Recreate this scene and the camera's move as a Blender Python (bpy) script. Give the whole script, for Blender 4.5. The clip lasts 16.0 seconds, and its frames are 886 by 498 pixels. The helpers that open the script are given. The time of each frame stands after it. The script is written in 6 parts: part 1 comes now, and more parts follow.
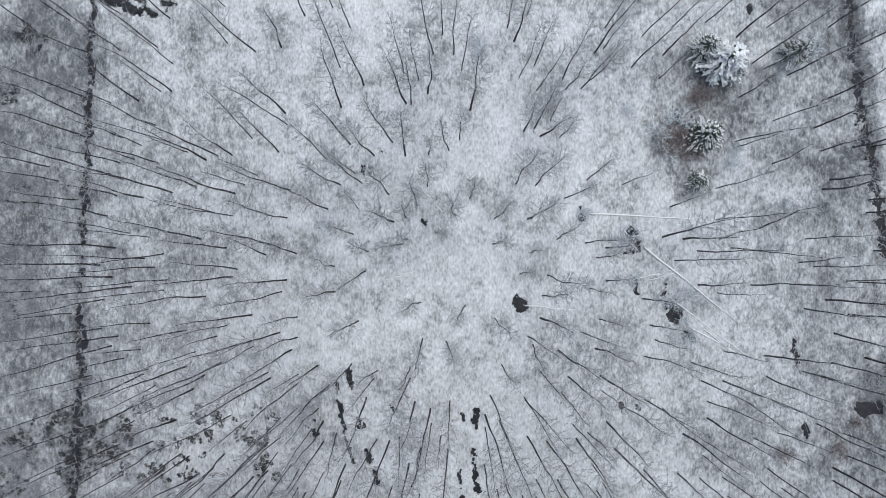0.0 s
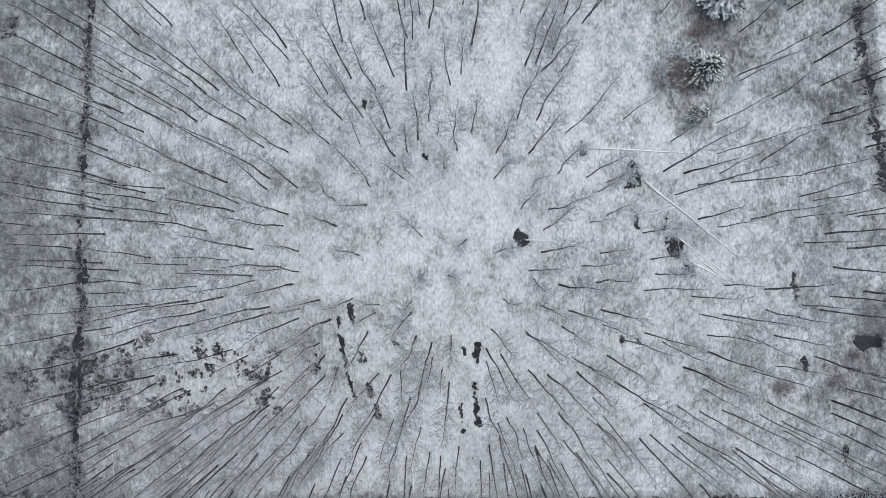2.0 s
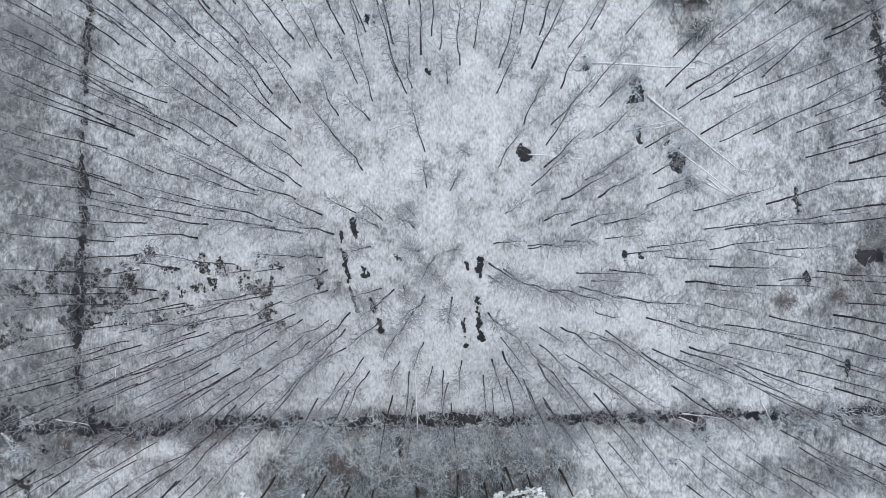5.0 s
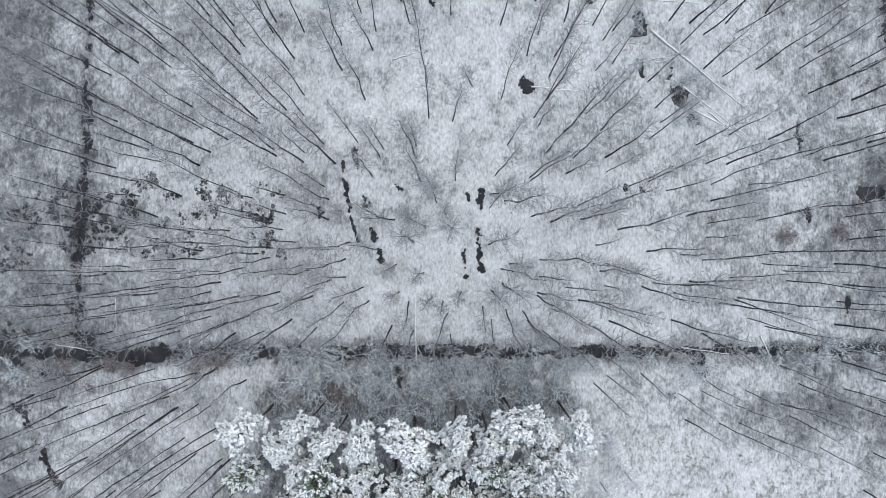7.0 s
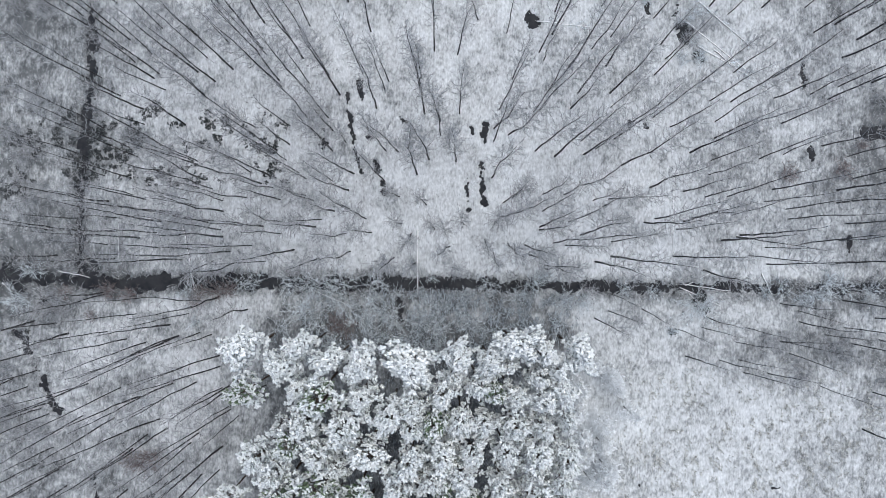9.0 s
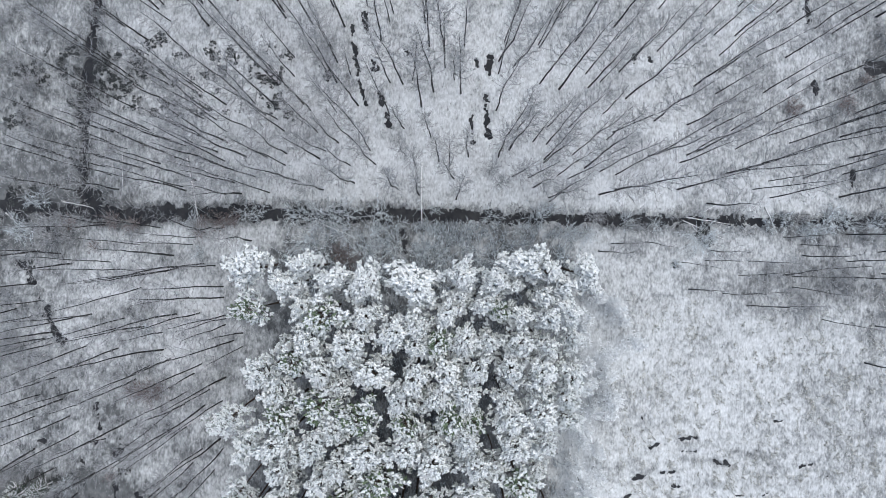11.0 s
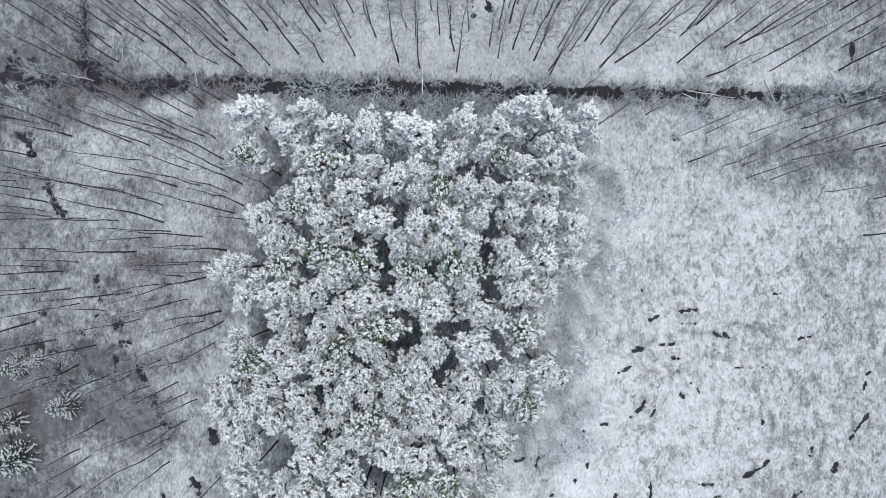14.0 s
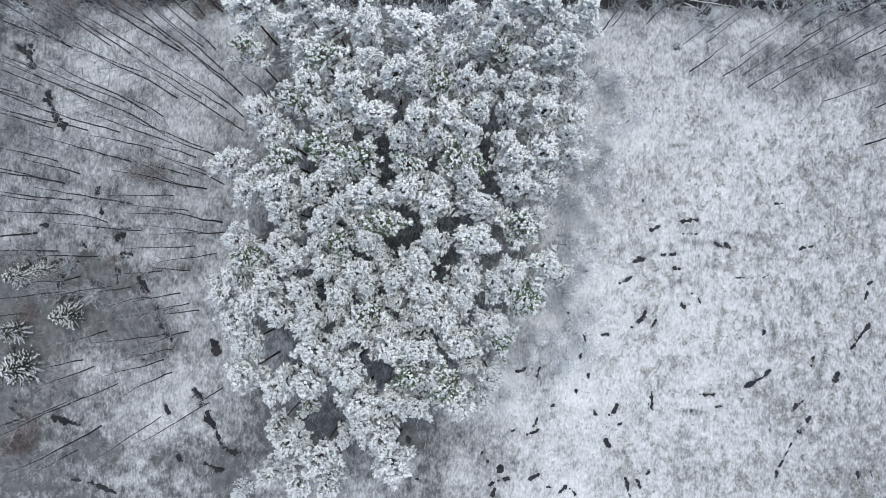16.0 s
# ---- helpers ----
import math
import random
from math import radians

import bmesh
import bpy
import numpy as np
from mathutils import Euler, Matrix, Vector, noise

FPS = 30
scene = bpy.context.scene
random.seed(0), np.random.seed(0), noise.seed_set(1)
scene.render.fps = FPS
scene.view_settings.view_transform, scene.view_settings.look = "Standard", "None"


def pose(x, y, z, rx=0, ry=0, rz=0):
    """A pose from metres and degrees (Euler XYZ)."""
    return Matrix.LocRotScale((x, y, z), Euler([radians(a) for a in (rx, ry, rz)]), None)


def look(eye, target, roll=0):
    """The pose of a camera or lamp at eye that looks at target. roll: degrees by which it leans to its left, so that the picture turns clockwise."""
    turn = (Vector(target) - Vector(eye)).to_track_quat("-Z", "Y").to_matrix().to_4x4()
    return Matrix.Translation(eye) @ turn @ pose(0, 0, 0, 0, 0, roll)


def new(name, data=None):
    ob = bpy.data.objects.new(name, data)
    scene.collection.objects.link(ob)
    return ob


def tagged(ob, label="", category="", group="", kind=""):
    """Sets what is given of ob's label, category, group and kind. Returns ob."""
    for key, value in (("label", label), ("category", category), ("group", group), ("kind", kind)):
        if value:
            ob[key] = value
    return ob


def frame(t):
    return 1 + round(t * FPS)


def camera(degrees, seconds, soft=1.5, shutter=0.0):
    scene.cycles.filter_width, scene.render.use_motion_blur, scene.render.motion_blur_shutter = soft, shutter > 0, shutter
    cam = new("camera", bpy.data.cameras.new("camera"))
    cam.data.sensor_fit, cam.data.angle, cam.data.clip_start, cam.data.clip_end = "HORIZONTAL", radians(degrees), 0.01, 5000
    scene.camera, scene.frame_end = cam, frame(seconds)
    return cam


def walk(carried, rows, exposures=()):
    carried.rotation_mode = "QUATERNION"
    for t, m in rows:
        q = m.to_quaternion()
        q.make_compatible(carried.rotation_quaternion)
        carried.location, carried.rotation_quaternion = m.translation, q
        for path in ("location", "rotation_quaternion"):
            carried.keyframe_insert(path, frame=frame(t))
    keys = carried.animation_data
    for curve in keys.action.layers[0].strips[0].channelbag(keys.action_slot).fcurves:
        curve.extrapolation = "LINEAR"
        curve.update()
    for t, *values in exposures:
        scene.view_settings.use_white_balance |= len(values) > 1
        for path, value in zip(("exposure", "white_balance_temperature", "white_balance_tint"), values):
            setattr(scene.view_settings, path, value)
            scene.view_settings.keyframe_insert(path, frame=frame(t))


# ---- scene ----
LENS = 70.0
cam = camera(LENS, 16.0, soft=0.55)
# seconds, x, y, z in metres, then the turn in degrees: a drone looking straight down
PATH = [
    (0, 0.00, -0.00, 65.0, 0.60, 0.54, 0.00),
    (0.5, -0.03, -1.68, 65.0, 0.50, 0.52, 0.01),
    (1, -0.12, -3.31, 65.0, 0.41, 0.46, 0.04),
    (1.5, -0.30, -4.86, 65.0, 0.33, 0.34, 0.04),
    (2, -0.54, -6.37, 65.0, 0.27, 0.18, -0.00),
    (2.5, -0.68, -7.84, 65.0, 0.22, 0.08, -0.04),
    (3, -0.80, -9.23, 65.0, 0.18, 0.00, -0.09),
    (5.5, -1.04, -16.71, 65.0, 0.16, -0.00, 0.10),
    (6, -1.02, -18.57, 65.0, 0.24, 0.02, 0.27),
    (6.5, -0.96, -20.56, 65.0, 0.39, 0.06, 0.53),
    (7, -0.91, -22.56, 65.0, 0.53, 0.13, 0.83),
    (7.5, -0.88, -24.44, 65.0, 0.62, 0.17, 1.15),
    (8, -0.86, -26.21, 65.0, 0.64, 0.19, 1.36),
    (8.5, -0.91, -27.88, 65.0, 0.60, 0.16, 1.52),
    (9, -1.09, -29.46, 65.0, 0.52, 0.07, 1.75),
    (11.5, -1.46, -38.39, 65.0, 0.46, -0.14, 2.09),
    (12, -1.53, -40.53, 65.0, 0.47, -0.27, 2.18),
    (12.5, -1.57, -42.73, 65.0, 0.48, -0.35, 2.12),
    (13, -1.52, -44.92, 65.0, 0.44, -0.37, 2.07),
    (13.5, -1.43, -47.07, 65.0, 0.34, -0.35, 2.03),
    (14, -1.27, -49.16, 65.0, 0.19, -0.28, 2.01),
    (14.5, -1.12, -51.27, 65.0, 0.05, -0.22, 1.95),
    (15, -0.98, -53.38, 65.0, -0.09, -0.16, 1.91),
    (15.5, -0.91, -55.52, 65.0, -0.22, -0.12, 1.90),
    (16, -0.82, -57.73, 65.0, -0.34, -0.07, 1.82),
]

walk(cam, [(t, pose(x, y, z, rx, ry, rz)) for t, x, y, z, rx, ry, rz in PATH],
     exposures=[(0.0, 0.40, 6190, 6), (3.0, 0.44, 6190, 6), (7.5, 0.52, 6190, 6), (12.0, 0.49, 6190, 6), (16.0, 0.43, 6190, 6)])

# ---- world and light: a bright overcast winter day ----
world = bpy.data.worlds.new("sky")
scene.world = world
world.use_nodes = True
wn = world.node_tree.nodes
sky = wn.new("ShaderNodeTexSky")
sky.sky_type = "NISHITA"
sky.sun_disc = False
sky.sun_elevation, sky.sun_rotation = radians(74), radians(30)
sky.air_density, sky.dust_density, sky.ozone_density = 1.0, 4.0, 1.0
wn["Background"].inputs["Strength"].default_value = 0.08
world.node_tree.links.new(sky.outputs["Color"], wn["Background"].inputs["Color"])

sun_data = bpy.data.lights.new("sun", "SUN")
sun_data.energy, sun_data.angle, sun_data.color = 1.5, radians(75), (1.0, 0.98, 0.96)
sun = new("sun", sun_data)
sun.matrix_world = look((0, 0, 100), (-math.sin(radians(30)) * 28, -math.cos(radians(30)) * 28, 2))


# ---- materials ----
def mat(name, rough=0.8, spec=0.3):
    m = bpy.data.materials.new(name)
    m.use_nodes = True
    n, l = m.node_tree.nodes, m.node_tree.links
    b = n["Principled BSDF"]
    b.inputs["Roughness"].default_value = rough
    b.inputs["Specular IOR Level"].default_value = spec
    return m, n, l, b


def tex(n, l, scale, detail=3.0, rough=0.6, coord="Object", stretch=None):
    c = n.new("ShaderNodeTexCoord")
    t = n.new("ShaderNodeTexNoise")
    t.inputs["Scale"].default_value, t.inputs["Detail"].default_value, t.inputs["Roughness"].default_value = scale, detail, rough
    if stretch:
        mp = n.new("ShaderNodeMapping")
        mp.inputs["Scale"].default_value = stretch
        l.new(c.outputs[coord], mp.inputs["Vector"])
        l.new(mp.outputs["Vector"], t.inputs["Vector"])
    else:
        l.new(c.outputs[coord], t.inputs["Vector"])
    return t.outputs["Fac"]


def ramp(n, l, fac, stops):
    r = n.new("ShaderNodeValToRGB")
    e = r.color_ramp.elements
    while len(e) < len(stops):
        e.new(0.5)
    for k, (p, c) in enumerate(stops):
        e[k].position, e[k].color = p, (*c, 1) if len(c) == 3 else (c[0], c[0], c[0], 1)
    l.new(fac, r.inputs["Fac"])
    return r.outputs["Color"]


def math_node(n, l, op, a, b):
    m = n.new("ShaderNodeMath")
    m.operation = op
    for k, v in enumerate((a, b)):
        if isinstance(v, (int, float)):
            m.inputs[k].default_value = v
        else:
            l.new(v, m.inputs[k])
    return m.outputs[0]


def mix(n, l, fac, a, b, blend="MIX"):
    m = n.new("ShaderNodeMix")
    m.data_type, m.blend_type = "RGBA", blend
    for sock, v in ((m.inputs["Factor"], fac), (m.inputs["A"], a), (m.inputs["B"], b)):
        if isinstance(v, (int, float)):
            sock.default_value = v
        elif isinstance(v, tuple):
            sock.default_value = (*v, 1)
        else:
            l.new(v, sock)
    return m.outputs["Result"]


def bump(n, l, b, height, strength, dist):
    k = n.new("ShaderNodeBump")
    k.inputs["Strength"].default_value, k.inputs["Distance"].default_value = strength, dist
    l.new(height, k.inputs["Height"])
    l.new(k.outputs["Normal"], b.inputs["Normal"])


def ground_material():
    """Thin snow over dead grass and leaf litter; the cover attribute is how much of it the snow hides, with pine shade
    mixed in.
    """
    m, n, l, b = mat("thin_snow_over_grass", 0.85, 0.2)
    at = n.new("ShaderNodeAttribute")
    at.attribute_name = "cover"
    fine = tex(n, l, 4.6, 2.0, 0.55, stretch=(1.0, 0.5, 1.0))
    mid = tex(n, l, 1.3, 4.0, 0.65, stretch=(1.0, 0.7, 1.0))
    wide = tex(n, l, 0.24, 3.0, 0.55)
    level = math_node(n, l, "ADD", math_node(n, l, "MULTIPLY", fine, 0.50), math_node(n, l, "MULTIPLY", mid, 0.68))
    level = math_node(n, l, "ADD", level, math_node(n, l, "MULTIPLY", wide, 0.30))
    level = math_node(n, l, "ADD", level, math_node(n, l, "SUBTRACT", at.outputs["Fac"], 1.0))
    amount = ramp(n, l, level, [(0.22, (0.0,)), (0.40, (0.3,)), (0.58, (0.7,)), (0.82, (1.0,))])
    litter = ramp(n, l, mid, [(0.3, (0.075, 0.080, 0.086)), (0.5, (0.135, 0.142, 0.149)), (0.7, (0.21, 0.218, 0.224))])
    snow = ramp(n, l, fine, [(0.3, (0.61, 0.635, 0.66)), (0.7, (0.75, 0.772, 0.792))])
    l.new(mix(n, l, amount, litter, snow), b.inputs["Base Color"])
    bump(n, l, b, level, 0.35, 0.07)
    return m


def water_material():
    m, n, l, b = mat("dark_ditch_water", 0.45, 0.06)
    l.new(ramp(n, l, tex(n, l, 0.9, 3.0), [(0.35, (0.022, 0.023, 0.028)), (0.7, (0.048, 0.050, 0.055))]), b.inputs["Base Color"])
    bump(n, l, b, tex(n, l, 3.0, 2.0), 0.1, 0.02)
    return m


def bark_material(name, dark, light, frost):
    m, n, l, b = mat(name, 0.9, 0.15)
    base = ramp(n, l, tex(n, l, 5.0, 4.0, stretch=(1, 1, 0.25)), [(0.3, dark), (0.72, light)])
    info = n.new("ShaderNodeObjectInfo")
    shade = ramp(n, l, info.outputs["Random"], [(0.0, (0.75,)), (1.0, (1.25,))])
    base = mix(n, l, 1.0, base, shade, "MULTIPLY")
    rime = ramp(n, l, tex(n, l, 4.0, 4.0, 0.75), [(0.57, (0.0,)), (0.70, (frost,))])
    l.new(mix(n, l, rime, base, (0.62, 0.65, 0.68)), b.inputs["Base Color"])
    bump(n, l, b, tex(n, l, 22.0, 3.0, stretch=(1, 1, 0.3)), 0.5, 0.02)
    return m


def twig_material(name, dark, rime, share):
    """Twigs with rime and snow along parts of their length."""
    m, n, l, b = mat(name, 0.85, 0.2)
    fac = ramp(n, l, tex(n, l, 3.1, 4.0, 0.75), [(share - 0.12, (0.0,)), (share + 0.12, (1.0,))])
    geo = n.new("ShaderNodeNewGeometry")
    per = ramp(n, l, geo.outputs["Random Per Island"], [(0.0, (0.7,)), (1.0, (1.15,))])
    l.new(mix(n, l, 1.0, mix(n, l, fac, rime, dark), per, "MULTIPLY"), b.inputs["Base Color"])
    return m


def snow_material(name, lo, hi, scale):
    m, n, l, b = mat(name, 0.75, 0.25)
    geo = n.new("ShaderNodeNewGeometry")
    fac = math_node(n, l, "ADD", math_node(n, l, "MULTIPLY", geo.outputs["Random Per Island"], 0.6),
                    math_node(n, l, "MULTIPLY", tex(n, l, scale, 3.0), 0.5))
    l.new(ramp(n, l, fac, [(0.2, lo), (0.75, hi)]), b.inputs["Base Color"])
    bump(n, l, b, tex(n, l, scale * 4, 3.0), 0.4, 0.03)
    return m


def needle_material(name, dark, light):
    m, n, l, b = mat(name, 0.7, 0.3)
    geo = n.new("ShaderNodeNewGeometry")
    fac = math_node(n, l, "ADD", math_node(n, l, "MULTIPLY", geo.outputs["Random Per Island"], 0.6),
                    math_node(n, l, "MULTIPLY", tex(n, l, 2.0, 3.0), 0.5))
    l.new(ramp(n, l, fac, [(0.2, dark), (0.85, light)]), b.inputs["Base Color"])
    return m


M_GROUND = ground_material()
M_WATER = water_material()
M_BARK = bark_material("dark_wet_bark", (0.034, 0.034, 0.037), (0.100, 0.097, 0.099), 0.55)
M_PINE_BARK = bark_material("pine_bark", (0.035, 0.030, 0.027), (0.12, 0.085, 0.06), 0.3)
M_TWIG = twig_material("rimed_twigs", (0.25, 0.25, 0.26), (0.47, 0.485, 0.51), 0.51)
M_SHRUB = twig_material("snowy_shrub_twigs", (0.13, 0.150, 0.166), (0.72, 0.775, 0.815), 0.60)
M_RUSSET = twig_material("russet_shrub_twigs", (0.145, 0.105, 0.098), (0.46, 0.435, 0.45), 0.46)
M_GRASS = twig_material("rimed_dead_grass", (0.36, 0.36, 0.365), (0.56, 0.58, 0.605), 0.54)
M_MEADOW = twig_material("pale_meadow_grass", (0.33, 0.33, 0.31), (0.66, 0.67, 0.665), 0.50)
M_REED = twig_material("frosted_reeds", (0.080, 0.094, 0.112), (0.61, 0.67, 0.725), 0.55)
M_BANK = twig_material("wet_bank_grass", (0.07, 0.069, 0.070), (0.62, 0.64, 0.665), 0.52)
M_SNOW = snow_material("snow_on_needles", (0.72, 0.75, 0.765), (0.855, 0.875, 0.89), 1.5)
M_RIME = twig_material("thick_rime", (0.40, 0.41, 0.42), (0.84, 0.865, 0.89), 0.64)
M_LOGSNOW = snow_material("snow_on_log", (0.74, 0.76, 0.78), (0.86, 0.87, 0.88), 2.5)
M_NEEDLE = needle_material("rimed_pine_needles", (0.19, 0.215, 0.205), (0.52, 0.555, 0.53))
M_GREEN = needle_material("green_pine_needles", (0.060, 0.090, 0.056), (0.22, 0.29, 0.185))
M_SPRUCE = needle_material("spruce_needles", (0.020, 0.030, 0.024), (0.07, 0.09, 0.062))
M_BRAMBLE = needle_material("bramble_leaves", (0.020, 0.023, 0.026), (0.062, 0.067, 0.070))

# ---- the plan ----
# drainage ditches: x, y to x, y and width
DITCHES_A = [
    (-47.6, -32.9, -38.9, -33.2, 1.18), (-38.9, -33.2, -32.5, -33.4, 1.18), (-32.5, -33.4, -29.9, -33.3, 1.49), (-29.9, -33.1, -23.2, -32.9, 1.22), (-23.2, -32.9, -13.9, -32.8, 1.18),
    (-13.9, -32.8, -5.8, -32.5, 1.28), (-5.8, -32.5, 3.5, -32.4, 1.07), (3.5, -32.4, 11.6, -32.3, 0.86), (11.6, -32.3, 21.4, -32.1, 0.75), (21.4, -32.1, 28.4, -31.9, 0.80),
    (28.4, -32, 34.2, -31.9, 0.59), (34.2, -31.8, 39.4, -31.8, 0.32), (40, -31.8, 45.7, -31.5, 0.75), (-5.6, -33, -5.4, -36.5, 0.27), (-38.6, -31.2, -37.2, -32.4, 1.39),
    (-37.3, -31.7, -37, -32.4, 1.18), (-37.7, -7.3, -38, -13.7, 0.43), (-38.1, -13.7, -38.3, -16, 0.78), (-38.4, -16, -38.5, -20.1, 1.05),
]
DITCHES_B = [
    (-38.5, -20.1, -38.6, -24.2, 0.98), (-38.6, -24.2, -38.6, -29.4, 0.75), (-38.6, -29.4, -38.5, -32.6, 0.72), (-36.8, 27.7, -37.3, 18.9, 0.47), (-37.3, 18.9, -37.4, 11.9, 0.43), (-37.4, 11.9, -37.7, 6.6, 0.43),
    (-37.7, 6.6, -37.8, 1.3, 0.35), (-37.9, 0.7, -38.4, -7.4, 0.22), (-38.3, -7.4, -38.2, -10.9, 0.43), (41, 27.4, 41.3, 22.7, 0.70), (41.3, 22.7, 42.1, 15.8, 0.81),
    (42.1, 15.8, 43.4, 8.8, 0.75), (43.4, 8.8, 44.7, 0.2, 0.75),
]
DITCHES = DITCHES_A + DITCHES_B

# open water, wheel ruts and other dark patches in the wood
PUDDLES_A = [
    (2.8, -15.9, 2.8, -17.7, 0.46), (2.5, -20.2, 2.8, -24.1, 0.52), (1.1, -21.3, 1.3, -24.7, 0.15), (1.5, -16.3, 1.5, -16.8, 0.29), (-11.4, -15, -10.8, -17.7, 0.2),
    (-10.8, -17.7, -10, -21.2, 0.19), (-9.6, -15.9, -9, -17.7, 0.41), (-10.3, -12.1, -10, -13.8, 0.46), (-8.5, -20, -8.2, -21.1, 0.46), (-7.7, -22, -7.4, -23.3, 0.23),
    (-11.5, -13.2, -11.4, -14.1, 0.23), (-5.9, -15.5, -5.3, -15.9, 0.23), (7.1, -4.7, 7.4, -5.2, 0.99), (19, 2, 19.2, 0.7, 0.81), (19, -2.3, 19.2, -3.6, 0.64),
    (22.5, -5.7, 23.2, -6.8, 0.52), (23.3, -4.7, 23.7, -5.6, 0.41), (35.4, -9.9, 35.5, -11.2, 0.29), (42.1, -15.6, 43.6, -15.6, 1.45),
]
PUDDLES_B = [
    (36.4, -17.8, 36.5, -18.6, 0.35), (-13.9, -17, -13.9, -18.7, 0.29), (19.3, -15, 19.3, -15.6, 0.29), (40.5, -26.4, 40.6, -28, 0.29), (17.7, -15.2, 17.7, -16.1, 0.23),
    (-42, -43.1, -41.4, -44.5, 0.35), (-41.4, -44.5, -40.6, -46.1, 0.35), (-43.4, -39.5, -43.6, -40.7, 0.35), (-42.2, -35.3, -41.5, -36, 0.93), (-46, -32.3, -44.7, -34.1, 1.16),
    (-35.9, 26.5, -34.1, 26.3, 1.1), (-33.9, 26.1, -32.6, 25.3, 0.93), (-31.6, 25.6, -30.8, 25.2, 0.81), (-29.6, 26.3, -28.9, 26.1, 0.75), (-33.4, 27, -31.9, 26.9, 0.93),
    (22.9, -5.4, 23.2, -6.3, 1.39), (22.3, -3, 22.1, -3.8, 0.35), (24.3, -7.9, 25, -8.6, 0.35), (13.5, 4.9, 13.7, 3.8, 0.52),
]
PUDDLES_C = [
    (18.7, 2.4, 18.6, 0.6, 0.99), (-2.6, 3.5, -2.6, 3.2, 0.41), (-8.7, 9.0, -8.9, 8.7, 0.35), (35.2, -7.6, 35.3, -10.7, 0.23), (36.3, -17.5, 36.4, -18.0, 0.35),
    (30.8, 25.6, 30.9, 24.8, 0.46), (-6.9, 10.8, -6.8, 10.6, 0.29), (-45.0, -38.6, -44.1, -39.2, 0.58), (-43.8, -39.4, -43.3, -40.8, 0.52), (-42.3, -42.6, -41.7, -44.0, 0.58),
    (-41.9, -44.0, -41.1, -45.3, 0.58), (-41.1, -45.7, -40.0, -46.8, 0.52),
]
PUDDLES_D = [
    (-25.9, -73.4, -25.4, -74.2, 0.55), (-25.2, -73.9, -25.0, -74.9, 0.6), (-24.4, -75.6, -24.6, -76.4, 0.4), (-24.2, -76.1, -23.9, -76.9, 0.45), (-23.7, -77.2, -23.2, -78.3, 0.5),
    (-23.2, -78.4, -22.6, -79.4, 0.14), (-22.3, -79.6, -21.3, -79.8, 0.45), (-21.3, -79.8, -20.6, -79.8, 0.35), (-28.9, -74.8, -28.5, -75.8, 0.2), (-27.7, -80.0, -27.2, -80.5, 0.4),
    (-24.5, -81.0, -23.6, -81.4, 0.25), (-23.6, -81.4, -22.3, -81.7, 0.35), (-40.3, -76.6, -40.1, -76.9, 0.35), (-39.7, -76.9, -39.0, -77.1, 0.3), (-38.7, -77.1, -37.6, -77.4, 0.3),
    (-38.0, -83.1, -36.3, -83.3, 0.25), (-36.5, -83.3, -34.5, -83.9, 0.4), (-34.5, -83.9, -33.8, -84.3, 0.35),
]
PUDDLES_E = [
    (-31.9, -62.2, -31.1, -63.4, 0.3), (-34.1, -61.4, -34.1, -63.0, 0.45), (-30.1, -64.8, -29.9, -66.4, 0.4), (-29.6, -66.9, -29.1, -67.4, 0.25), (-29.0, -67.7, -28.4, -68.3, 0.4),
    # the row at -23.9, -68.4 is a dark patch beside the pines
    (-37.1, -61.3, -36.7, -62.1, 0.35), (-31.5, -70.1, -31.2, -70.6, 0.25), (-23.9, -68.4, -23.7, -69.4, 0.7), (-34.3, -57.8, -33.8, -57.9, 0.6), (-33.7, -59.6, -32.5, -59.7, 0.45),
    (-38.1, -58.8, -37.4, -59.0, 0.4), (-40.2, -63.0, -39.9, -62.2, 0.45), (-42.2, -56.9, -41.7, -57.0, 0.3), (-36.5, -57.0, -36.2, -57.2, 0.35), (-36.3, -53.0, -36.1, -54.0, 0.25),
    (-36.1, -54.5, -35.9, -55.6, 0.35),
]
PUDDLES = PUDDLES_A + PUDDLES_B + PUDDLES_C + PUDDLES_D + PUDDLES_E

# dark hollows in the meadow
HOLLOWS_A = [
    (19.3, -52.2, 19.8, -52.6, 0.14), (23.5, -54.5, 24.8, -54.3, 0.18), (24.8, -54.3, 25.4, -54.3, 0.11), (20.7, -55.5, 21.6, -55.0, 0.22), (23.9, -55.8, 25.4, -55.7, 0.11),
    (27.3, -56.6, 27.9, -56.9, 0.02), (28.3, -56.7, 28.9, -57.1, 0.11), (31.5, -55.4, 32.1, -55.7, 0.14), (33.3, -52.4, 34.1, -52.3, 0.22), (38.5, -52.1, 39.5, -52.1, 0.14),
    (36.0, -56.9, 37.4, -56.6, 0.22), (38.1, -57.9, 38.8, -57.8, 0.14), (18.7, -58.8, 19.7, -58.6, 0.29), (19.7, -58.6, 20.4, -58.4, 0.14), (21.8, -58.1, 23.2, -57.9, 0.09),
    (22.2, -59.4, 23.7, -59.4, 0.22), (17.6, -61.1, 18.9, -60.3, 0.22), (23.1, -61.1, 24.4, -61.0, 0.11), (23.6, -62.2, 24.3, -63.4, 0.14),
]
